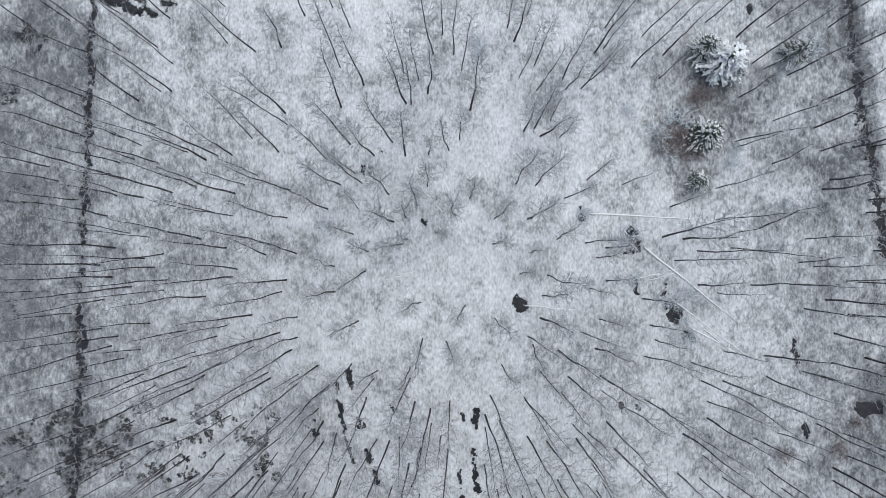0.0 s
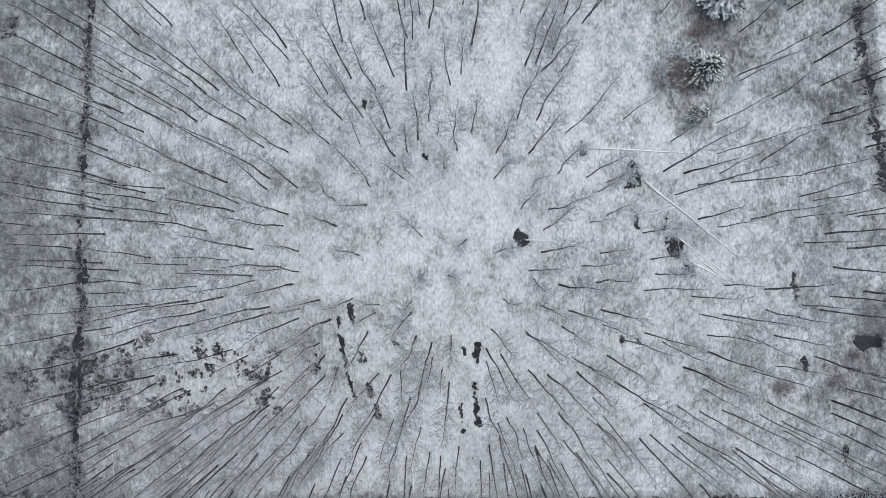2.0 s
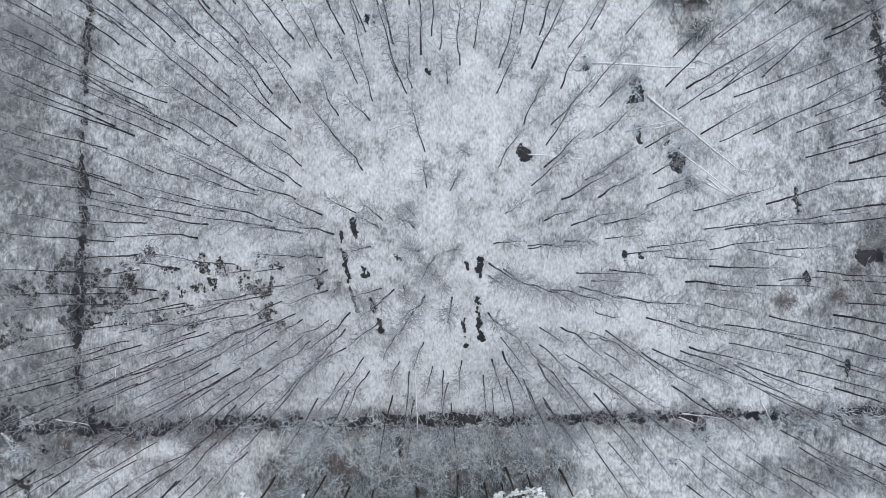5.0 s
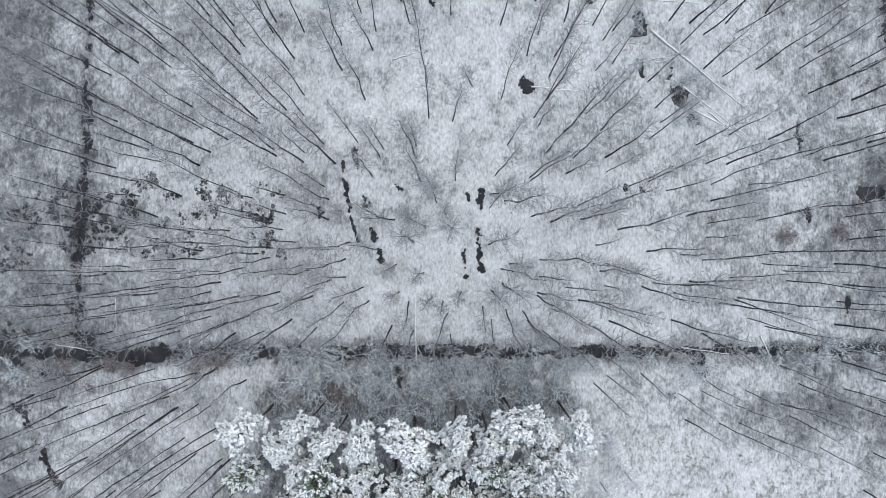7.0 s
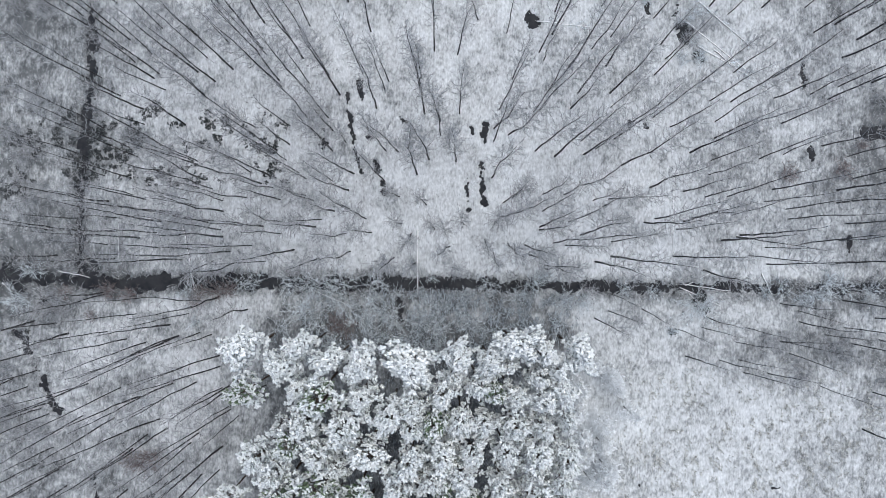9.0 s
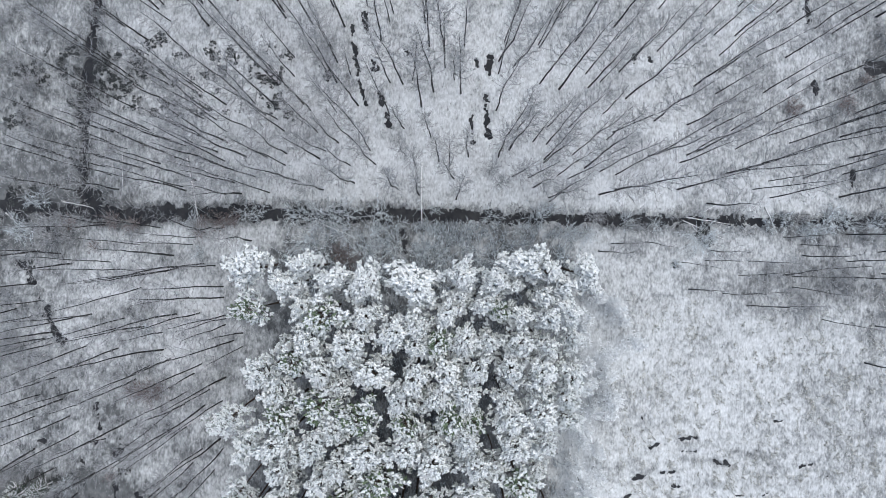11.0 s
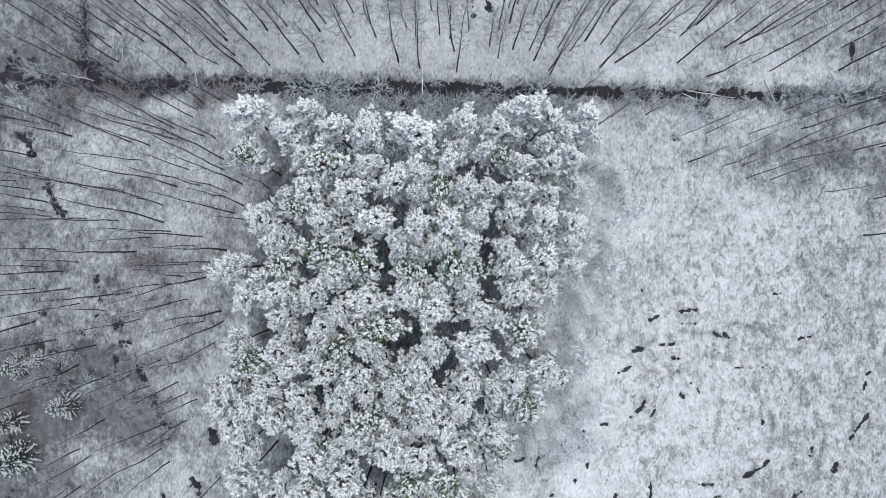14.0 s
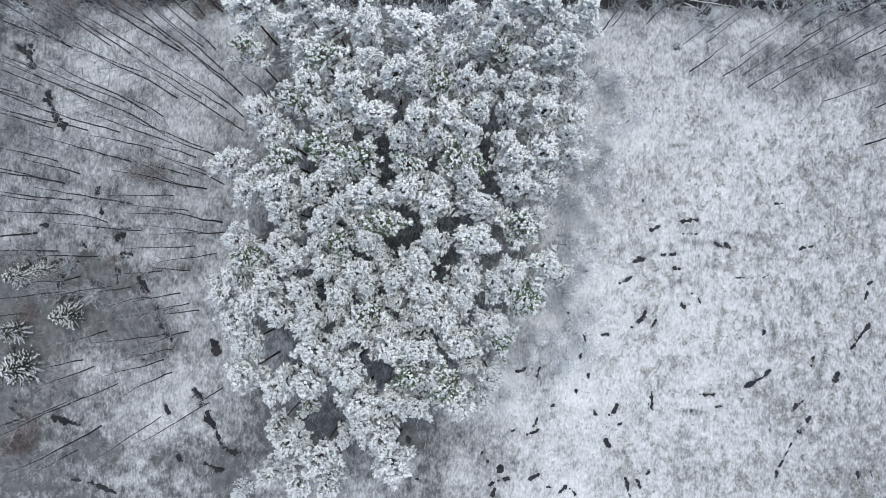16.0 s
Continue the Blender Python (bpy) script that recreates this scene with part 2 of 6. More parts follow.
HOLLOWS_B = [
    (25.0, -61.8, 25.5, -62.0, 0.18), (25.8, -62.4, 26.1, -63.2, 0.22), (29.6, -60.1, 30.4, -60.1, 0.14), (32.4, -60.0, 33.1, -59.7, 0.12), (34.4, -59.7, 34.8, -59.5, 0.14),
    (20.1, -64.5, 20.3, -64.0, 0.32), (19.6, -64.9, 20.2, -64.4, 0.32), (18.3, -65.6, 18.9, -65.5, 0.11), (20.8, -66.1, 21.3, -64.8, 0.18), (14.1, -66.1, 14.2, -67.2, 0.29),
    (15.9, -66.4, 16.6, -66.4, 0.11), (32.4, -64.1, 32.6, -65.8, 0.14), (35.4, -65.9, 35.9, -65.6, 0.11), (42.8, -62.2, 43.2, -61.0, 0.18), (43.2, -60.4, 43.6, -60.1, 0.14),
    (42.1, -63.1, 41.7, -64.6, 0.12), (41.8, -66.9, 43.5, -64.5, 0.18), (44.4, -59.1, 44.9, -59.1, 0.14), (13.6, -69.5, 13.9, -68.1, 0.18),
]
HOLLOWS_C = [
    (14.7, -70.1, 14.7, -71.2, 0.25), (13.4, -72.2, 13.6, -72.7, 0.29), (15.0, -73.7, 15.7, -74.8, 0.18), (17.0, -74.7, 17.9, -73.5, 0.18), (18.0, -75.6, 18.2, -75.5, 0.14),
    (16.5, -77.0, 16.9, -77.8, 0.43), (21.2, -71.7, 21.4, -74.4, 0.25), (24.6, -74.0, 26.0, -73.8, 0.11), (26.0, -73.7, 28.6, -73.4, 0.14), (26.3, -72.3, 27.7, -72.2, 0.08),
    (30.8, -71.3, 31.5, -71.0, 0.32), (31.5, -71.1, 32.6, -70.4, 0.14), (32.6, -70.4, 34.1, -68.8, 0.12), (36.0, -68.8, 36.2, -68.7, 0.14), (37.6, -68.9, 37.9, -68.0, 0.14),
    (40.1, -70.4, 40.5, -69.7, 0.32), (35.9, -73.5, 36.9, -72.5, 0.14), (36.7, -75.7, 37.6, -74.3, 0.25), (34.4, -80.0, 34.4, -80.6, 0.25),
]
HOLLOWS_D = [
    (34.7, -79.4, 35.9, -77.0, 0.22), (40.3, -77.1, 40.8, -76.0, 0.12), (21.0, -80.7, 21.4, -79.9, 0.22), (18.8, -81.2, 19.3, -82.8, 0.29), (20.0, -81.3, 20.6, -82.7, 0.22),
    (42.8, -79.8, 43.0, -81.1, 0.22), (44.1, -79.5, 44.6, -81.1, 0.29), (43.3, -77.3, 43.6, -77.2, 0.14), (44.6, -77.6, 44.8, -77.3, 0.14), (13.3, -82.6, 13.7, -82.9, 0.18),
    (9.2, -76.1, 9.5, -75.3, 0.25), (8.7, -76.9, 9.5, -76.6, 0.40), (6.9, -76.7, 7.5, -76.4, 0.14), (3.9, -79.1, 4.2, -78.6, 0.22), (4.4, -79.9, 5.1, -79.5, 0.14),
    (5.9, -80.3, 5.9, -80.8, 0.43), (6.2, -81.6, 6.7, -81.6, 0.25), (5.0, -82.3, 5.9, -81.7, 0.18), (5.2, -83.5, 5.4, -82.7, 0.18),
]
HOLLOWS_E = [
    (9.1, -81.5, 10.2, -81.1, 0.18), (7.3, -70.5, 8.1, -70.2, 0.22), (9.4, -70.9, 9.6, -70.1, 0.29), (9.8, -71.7, 9.8, -71.6, 0.14), (11.1, -70.7, 11.3, -70.2, 0.29),
    (10.9, -74.0, 11.2, -73.7, 0.14), (10.8, -72.2, 11.2, -72.1, 0.14), (12.1, -82.9, 12.6, -82.3, 0.25), (10.9, -82.3, 11.3, -82.4, 0.14), (12.3, -64.3, 12.5, -64.3, 0.43),
    (-2.7, -81.9, -2.4, -82.0, 0.29), (-3.8, -78.2, -3.7, -77.7, 0.25), (-3.8, -83.8, -3.5, -83.1, 0.18), (-1.5, -79.9, -1.5, -80.0, 0.14),
]
HOLLOWS = HOLLOWS_A + HOLLOWS_B + HOLLOWS_C + HOLLOWS_D + HOLLOWS_E

WEST, EAST, SOUTH, NORTH, CELL = -56.0, 56.0, -96.0, 38.0, 0.5
TABLE = np.random.RandomState(11).uniform(-1, 1, (256, 256))


def wave(x, y, scale, shift=0):
    """Smooth noise from -1 to 1 over the plan; scale in metres."""
    u, v = np.asarray(x) / scale + 17.3 * shift + 400, np.asarray(y) / scale + 9.7 * shift + 400
    i, j = np.floor(u).astype(int), np.floor(v).astype(int)
    a, b = u - i, v - j
    a, b = a * a * (3 - 2 * a), b * b * (3 - 2 * b)
    g = lambda p, q: TABLE[p % 256, q % 256]
    return (g(i, j) * (1 - a) + g(i + 1, j) * a) * (1 - b) + (g(i, j + 1) * (1 - a) + g(i + 1, j + 1) * a) * b


def band(x, y, x0, y0, x1, y1):
    """Distance in the plan from the line x0, y0 to x1, y1."""
    dx, dy = x1 - x0, y1 - y0
    s = np.clip(((x - x0) * dx + (y - y0) * dy) / (dx * dx + dy * dy + 1e-9), 0, 1)
    return np.hypot(x - x0 - s * dx, y - y0 - s * dy)


def carve(x, y, depth, rows, fall, deep, ragged):
    for x0, y0, x1, y1, w in rows:
        reach = w / 2 + fall + 0.8
        near = (x > min(x0, x1) - reach) & (x < max(x0, x1) + reach) & (y > min(y0, y1) - reach) & (y < max(y0, y1) + reach)
        if not near.any():
            continue
        px, py = x[near], y[near]
        d = band(px, py, x0, y0, x1, y1) + ragged * (wave(px, py, 0.8, 3) + 0.8 * wave(px, py, 0.37, 5) + 0.7 * wave(px, py, 0.17, 6)) - w / 2
        k = np.clip(0.5 - d / fall, 0, 1)
        depth[near] = np.maximum(depth[near], deep * k * k * (3 - 2 * k))


def height(x, y):
    x, y = np.asarray(x, float), np.asarray(y, float)
    z = 0.04 * wave(x, y, 6, 1) + 0.03 * wave(x, y, 1.7, 2) + 0.025 * wave(x, y, 0.6, 4)
    depth = np.zeros_like(z)
    carve(x, y, depth, DITCHES, 0.4, 0.5, 0.30)
    carve(x, y, depth, PUDDLES, 0.24, 0.30, 0.23)
    carve(x, y, depth, HOLLOWS, 0.26, 0.27, 0.17)
    return z - depth


def rest_z(x, y):
    return float(height(np.array([x]), np.array([y]))[0])


# the pine plantation: x, y, radius of the crown, kind (0 snowy, 1 green in the middle, 2 narrow)
PINES_A = [
    (-18.1, -38.0, 1.76, 0), (-17.9, -41.9, 1.39, 1), (-14.8, -39.4, 1.39, 0), (-12.9, -37.8, 1.30, 0), (-10.5, -39.0, 1.39, 0), (-11.7, -41.9, 1.76, 1), (-13.3, -41.5, 1.11, 0), (-8.1, -39.2, 1.49, 0),
    (-8.0, -41.9, 1.21, 0), (-3.7, -39.2, 1.95, 0), (-12.5, -44.1, 1.58, 0), (-9.2, -44.8, 1.67, 0), (-5.5, -43.4, 1.67, 0), (-15.0, -44.7, 0.79, 0), (-16.4, -46.9, 1.49, 0), (-13.9, -46.0, 1.30, 1),
    (-11.5, -46.9, 1.39, 0), (-6.9, -46.6, 1.86, 0), (-15.1, -48.9, 1.49, 0), (-10.0, -48.2, 1.11, 0), (-4.7, -49.2, 1.21, 0), (0.5, -38.1, 1.39, 0), (0.2, -40.1, 1.11, 0), (5.3, -37.1, 1.67, 0),
]
PINES_B = [
    (7.5, -37.7, 1.30, 0), (3.1, -38.6, 1.30, 0), (5.0, -38.8, 1.02, 0), (10.9, -37.4, 1.53, 0), (9.0, -39.2, 1.16, 0), (2.0, -40.5, 1.16, 0), (7.4, -39.7, 1.16, 0), (-1.0, -41.5, 1.30, 0),
    (3.4, -41.0, 1.16, 1), (-3.4, -42.8, 1.30, 0), (5.1, -41.4, 1.16, 0), (9.4, -40.8, 1.30, 0), (7.8, -41.3, 1.30, 0), (-1.3, -43.7, 1.53, 1), (-3.2, -44.4, 1.21, 0), (0.9, -43.8, 1.39, 0),
    (2.9, -43.7, 1.21, 0), (5.4, -43.8, 1.39, 0), (7.9, -43.8, 1.25, 0), (9.8, -43.2, 1.16, 0), (-3.4, -47.0, 1.53, 0), (-0.6, -46.6, 1.76, 0), (1.9, -46.4, 1.39, 0), (4.6, -46.2, 1.30, 0),
]
PINES_C = [
    (5.9, -44.9, 0.93, 0), (7.5, -46.1, 1.63, 0), (10.1, -46.5, 1.39, 0), (7.1, -47.6, 1.11, 0), (-19.4, -51.3, 1.49, 0), (-14.7, -50.7, 1.58, 1), (-11.4, -49.6, 1.63, 1), (-10.2, -51.8, 1.30, 0),
    (-8.0, -50.8, 1.63, 1), (-17.7, -53.6, 1.49, 0), (-14.9, -53.5, 1.63, 0), (-11.7, -52.9, 1.39, 0), (-7.5, -53.7, 1.67, 0), (-4.3, -50.8, 1.39, 1), (-4.2, -53.4, 1.49, 0), (-14.5, -55.3, 1.21, 0),
    (-13.5, -54.3, 0.93, 0), (-9.7, -54.6, 1.21, 0), (-11.1, -56.0, 1.39, 0), (-8.6, -55.6, 1.11, 0), (-6.0, -55.9, 1.76, 1), (-13.7, -56.7, 0.93, 0), (-18.5, -57.8, 1.30, 0), (-14.7, -58.3, 1.39, 0),
]
PINES_D = [
    (-11.6, -58.0, 1.16, 0), (-9.6, -57.8, 1.39, 1), (-7.4, -57.4, 1.21, 0), (-6.2, -58.7, 0.93, 0), (-17.5, -59.1, 1.39, 1), (-13.7, -59.5, 1.30, 0), (-11.0, -59.8, 1.39, 0), (-8.2, -60.1, 1.39, 0),
    (-4.4, -59.9, 1.39, 1), (-18.2, -61.0, 1.25, 0), (-19.7, -61.2, 1.02, 0), (-15.6, -60.9, 1.39, 0), (-2.8, -49.3, 1.11, 0), (-1.2, -48.5, 1.30, 0), (1.2, -48.4, 1.49, 0), (-0.2, -50.3, 1.67, 1),
    (1.9, -50.6, 1.39, 1), (4.4, -48.8, 1.21, 0), (5.0, -50.1, 1.58, 0), (7.3, -49.8, 1.63, 0), (9.5, -48.1, 1.21, 0), (9.6, -50.2, 1.30, 0), (-1.3, -52.5, 1.16, 0), (1.2, -52.0, 1.30, 0),
]
PINES_E = [
    (5.4, -52.3, 1.58, 0), (7.5, -52.2, 1.30, 0), (-1.5, -54.5, 1.67, 0), (1.3, -53.4, 1.02, 0), (2.3, -54.3, 1.39, 0), (3.9, -54.7, 1.02, 0), (6.0, -55.8, 1.76, 1), (7.1, -54.7, 1.02, 0),
    (-1.6, -57.5, 1.25, 2), (2.1, -57.4, 1.76, 0), (-3.1, -59.5, 1.63, 0), (1.5, -60.2, 1.39, 0), (5.5, -60.1, 1.39, 0), (8.0, -59.4, 1.53, 0), (9.4, -60.0, 1.11, 1), (-19.4, -62.3, 1.39, 0),
    (-17.0, -62.8, 1.49, 0), (-12.9, -62.2, 1.30, 0), (-14.7, -64.1, 1.39, 0), (-11.9, -63.6, 1.21, 0), (-9.2, -62.0, 1.39, 0), (-9.9, -63.5, 1.11, 0), (-7.3, -61.5, 1.16, 0), (-7.2, -63.6, 1.63, 1),
]
PINES_F = [
    (-4.5, -62.8, 1.11, 0), (-4.9, -61.1, 1.21, 0), (-18.4, -64.7, 1.58, 0), (-19.6, -63.3, 1.11, 0), (-11.9, -65.1, 1.53, 0), (-7.6, -65.2, 1.30, 0), (-4.9, -65.0, 1.11, 0), (-4.7, -66.7, 1.76, 0),
    (-17.3, -66.5, 1.39, 0), (-11.6, -67.1, 1.53, 0), (-9.4, -65.7, 1.21, 0), (-8.5, -68.8, 1.67, 0), (-10.1, -68.1, 1.16, 0), (-17.2, -69.2, 1.53, 0), (-14.4, -70.1, 1.49, 0), (-12.2, -70.1, 1.49, 0),
    (-11.7, -72.1, 0.93, 1), (-7.5, -71.5, 1.67, 0), (-6.0, -72.2, 1.11, 0), (-4.6, -70.9, 1.30, 0), (-7.0, -73.2, 1.30, 0), (-13.4, -74.7, 1.39, 0), (-14.5, -73.9, 1.11, 0), (-10.6, -76.1, 1.58, 0),
]
PINES_G = [
    (-8.6, -74.6, 1.02, 0), (-5.1, -74.4, 1.53, 0), (-4.4, -76.8, 1.76, 0), (-12.4, -78.0, 1.58, 0), (-10.1, -78.4, 1.16, 0), (-15.2, -78.1, 1.21, 0), (-3.7, -64.6, 1.02, 0), (-0.3, -64.3, 1.67, 0),
    (-2.2, -63.6, 1.21, 0), (3.7, -64.4, 1.53, 0), (6.3, -62.0, 1.67, 1), (-2.5, -66.7, 1.58, 0), (1.2, -66.3, 1.58, 0), (4.4, -65.7, 1.30, 1), (-3.4, -69.2, 1.58, 1), (-1.4, -69.3, 1.11, 0),
    (-0.0, -69.6, 1.76, 1), (1.8, -68.1, 1.11, 0), (3.6, -69.1, 1.21, 0), (1.0, -71.2, 1.58, 0), (3.2, -70.5, 1.02, 0), (-2.8, -71.6, 1.21, 0), (-2.1, -61.8, 1.58, 0), (1.1, -62.1, 1.53, 0),
]
PINES_H = [
    (3.9, -60.6, 1.30, 0),
]
PINES = PINES_A + PINES_B + PINES_C + PINES_D + PINES_E + PINES_F + PINES_G + PINES_H

# the bare trees of the middle stand: x, y, height, lean of the top in x and y, stoutness
STAND = []
STAND += [
    (-17.3, 21.5, 9.5, 0.8, 0.6, 1.12), (-14.9, 24.8, 14.7, 0.2, 0.0, 1.12), (-10.2, 23.6, 13.1, -0.1, -0.1, 0.8), (-1.6, 20.7, 17.8, -0.8, -0.1, 1.12),
    (-0.7, 22.8, 14.8, 0.0, 0.0, 0.8), (0.5, 20.7, 15.3, 0.2, 0.0, 0.8), (6.0, 23.5, 9.5, -0.2, 0.1, 0.8), (6.7, 22.1, 13.2, 0.1, -0.1, 1.12),
    (15.0, 20.9, 16.6, 0.2, -0.2, 1.12), (15.9, 21.3, 9.5, 0.0, -0.1, 0.8), (16.1, 23.5, 15.2, 0.0, 0.1, 0.8), (-20.3, 12.1, 16.6, 1.1, 1.1, 0.8),
    (-16.9, 14.7, 14.4, 0.0, 0.0, 1.12), (-16.7, 13.5, 18.5, -0.5, -0.6, 0.8), (-11.2, 19.4, 18.5, 0.8, 0.5, 0.8), (-11.1, 15.3, 16.9, 1.3, 0.7, 1.12),
]
STAND += [
    (-8.8, 17.6, 15.7, 0.1, 0.1, 1.12), (-4.7, 18.9, 15.1, 0.0, 0.0, 0.8), (-4.4, 15.7, 16.6, -0.5, -0.1, 1.12), (-3.9, 15.6, 16.2, 0.5, 0.1, 1.12),
    (-3.1, 18.1, 15.8, -0.1, 0.0, 0.8), (-2.2, 16.7, 13.8, 0.6, 0.1, 1.12), (1.3, 19.1, 15.6, 0.5, 0.0, 0.8), (2.2, 15.0, 17.8, 0.0, 0.0, 1.12),
    (7.2, 18.3, 16.0, 0.1, 0.0, 0.8), (7.7, 12.8, 11.9, -0.4, 0.2, 1.12), (8.8, 13.1, 16.6, -0.4, 0.2, 1.12), (8.8, 19.6, 15.0, -0.4, -0.5, 0.8),
    (9.0, 17.0, 13.5, 0.5, -0.1, 0.8), (9.4, 12.3, 11.6, 0.9, -0.5, 1.12), (11.4, 12.2, 9.5, -0.1, 0.0, 0.8), (11.7, 18.2, 15.6, -0.4, 0.2, 0.8),
]
STAND += [
    (12.0, 17.1, 9.5, 0.1, 0.0, 1.12), (13.6, 17.2, 15.9, 0.3, -0.5, 1.12), (14.3, 17.9, 13.4, 0.1, -0.1, 0.8), (-24.2, 4.4, 13.1, 0.2, 0.3, 0.8),
    (-22.4, 10.4, 13.4, 0.5, 0.8, 1.12), (-22.3, 4.1, 18.1, -0.1, 0.0, 0.8), (-22.1, 6.4, 18.1, 0.2, 0.3, 1.12), (-21.1, 7.3, 11.6, -0.1, -0.1, 0.8),
    (-19.8, 8.3, 11.2, 0.0, 0.0, 0.8), (-19.2, 4.4, 11.2, 0.2, 0.3, 1.12), (-17.6, 10.7, 16.2, 0.9, 0.9, 0.8), (-16.4, 6.8, 18.5, -0.2, -0.2, 1.12),
    (-12.6, 9.9, 18.5, 0.4, 0.3, 0.8), (-12.5, 4.8, 13.1, 0.1, 0.2, 1.12), (-11.2, 7.3, 16.2, -0.2, -0.2, 1.12), (-10.2, 11.5, 18.5, 0.1, 0.1, 1.12),
]
STAND += [
    (-9.7, 8.5, 17.5, -0.2, -0.1, 0.8), (-9.3, 4.8, 13.4, 0.6, 0.5, 0.8), (-9.0, 7.5, 18.5, 0.0, 0.0, 0.8), (-7.7, 10.3, 16.6, -0.3, -0.2, 1.12),
    (-6.2, 6.3, 17.2, 0.0, 0.0, 1.12), (-5.8, 11.7, 18.5, -0.5, -0.2, 1.12), (-4.5, 10.3, 18.5, 0.9, 0.2, 1.12), (-3.3, 5.2, 18.5, 0.4, 0.1, 1.12),
    (-2.2, 7.1, 14.7, 0.3, 0.1, 0.8), (-2.1, 10.4, 9.5, 0.3, 0.0, 0.8), (0.0, 10.8, 14.7, -0.7, 0.0, 0.8), (0.7, 4.1, 18.5, -0.4, 0.0, 1.12),
    (1.1, 12.0, 12.5, 0.1, 0.0, 0.8), (2.1, 5.9, 15.6, -0.1, 0.0, 0.8), (6.9, 7.4, 18.1, -0.3, 0.1, 1.12), (8.9, 7.2, 18.5, -0.3, 0.2, 1.12),
]
STAND += [
    (11.9, 5.9, 13.8, 0.1, -0.1, 0.8), (14.2, 7.8, 12.5, -0.4, 0.4, 0.8), (22.7, 5.0, 9.5, -0.2, 0.5, 0.8), (-25.5, 1.7, 18.5, 0.4, 1.0, 1.12),
    (-23.0, 0.8, 15.3, 0.1, 0.4, 1.12), (-22.3, -2.2, 18.1, 0.0, 0.0, 1.12), (-21.8, -1.4, 16.6, 0.1, 0.9, 0.8), (-18.9, 0.1, 12.5, 0.5, 1.4, 0.8),
    (-18.6, 1.2, 18.1, 0.2, 0.7, 1.12), (-17.2, -3.7, 18.5, 0.0, 0.0, 0.8), (-16.7, -2.5, 18.5, 0.0, 0.3, 1.12), (-16.7, 3.9, 12.5, 0.0, 0.0, 0.8),
    (-15.7, 0.2, 16.6, 0.4, 1.0, 0.8), (-11.8, -1.1, 10.9, 0.3, 0.9, 1.12), (-11.7, -3.7, 13.1, 0.0, 0.3, 1.12), (-9.8, 2.2, 14.4, 0.2, 0.2, 0.8),
]
STAND += [
    (-8.6, -1.6, 15.0, -0.3, -1.1, 0.8), (-8.3, 0.4, 14.4, 0.4, 0.5, 0.8), (-5.7, 3.5, 18.1, -0.2, -0.2, 1.12), (-4.8, 1.2, 15.6, -0.7, -0.6, 0.8),
    (-4.4, 3.9, 13.4, 0.5, 0.2, 0.8), (-4.2, 1.7, 10.9, -0.1, 0.0, 0.8), (-0.6, 2.2, 10.3, -0.1, 0.0, 0.8), (4.5, 1.2, 15.6, 0.3, -0.2, 0.8),
    (4.7, 3.8, 18.5, -0.2, 0.1, 0.8), (7.3, -1.9, 13.8, -0.3, 0.6, 0.8), (8.1, 3.8, 18.5, 0.0, 0.1, 1.12), (8.4, 0.3, 9.5, -0.1, 0.1, 0.8),
    (10.1, -2.0, 18.5, 0.1, -0.2, 1.12), (11.1, 1.7, 13.1, -0.4, 0.7, 1.12), (14.0, 1.3, 15.7, -0.3, -0.1, 0.8), (15.1, -0.2, 9.5, -0.1, 0.4, 0.8),
]
STAND += [
    (16.1, -2.6, 9.5, -0.1, 0.5, 0.8), (16.1, 0.8, 9.5, -0.1, 0.1, 1.12), (21.9, 1.9, 18.5, -0.4, 1.0, 1.12), (23.1, -0.5, 15.6, 0.0, 0.2, 0.8),
    (24.0, 1.7, 12.2, 0.1, -0.2, 1.12), (25.5, -3.0, 10.6, 0.0, 0.7, 1.12), (-27.1, -7.7, 11.2, -0.1, 0.4, 1.12), (-27.0, -11.4, 16.6, -0.1, 0.3, 1.12),
    (-26.1, -9.9, 13.1, -0.1, 0.3, 0.8), (-25.1, -4.2, 18.5, 0.0, 0.3, 1.12), (-23.9, -8.3, 9.5, 0.0, 0.1, 0.8), (-23.4, -11.0, 17.2, -0.1, 0.2, 1.12),
    (-22.9, -7.2, 15.0, -0.1, 0.4, 0.8), (-20.4, -8.8, 18.5, -0.1, 0.8, 1.12), (-20.3, -6.1, 18.4, 0.0, 0.9, 1.12), (-20.1, -9.3, 16.6, 0.0, -0.2, 0.8),
]
STAND += [
    (-17.4, -7.9, 17.8, -0.1, 0.4, 1.12), (-16.2, -9.7, 15.9, 0.0, -0.1, 1.12), (-15.6, -6.3, 12.2, -0.1, 0.5, 0.8), (-15.6, -8.4, 14.4, -0.1, 0.5, 0.8),
    (-13.5, -11.3, 13.1, -0.1, 0.3, 1.12), (-10.0, -11.1, 15.9, -0.1, 0.2, 0.8), (-9.3, -6.7, 14.4, -0.1, 0.5, 1.12), (-7.3, -11.8, 11.2, -0.6, 0.8, 0.8),
    (-4.0, -11.4, 12.2, -0.2, 0.1, 0.8), (-2.9, -4.8, 18.5, -0.5, 0.7, 0.8), (-2.7, -8.5, 18.5, 0.2, -0.1, 0.8), (-0.3, -8.8, 12.8, 0.7, 0.1, 0.8),
    (1.7, -5.1, 9.5, -1.1, -1.0, 0.8), (4.7, -6.4, 18.5, 0.1, 0.4, 0.8), (5.4, -11.2, 11.9, 0.3, 0.3, 0.8), (8.1, -8.3, 18.5, 0.2, 0.7, 0.8),
]
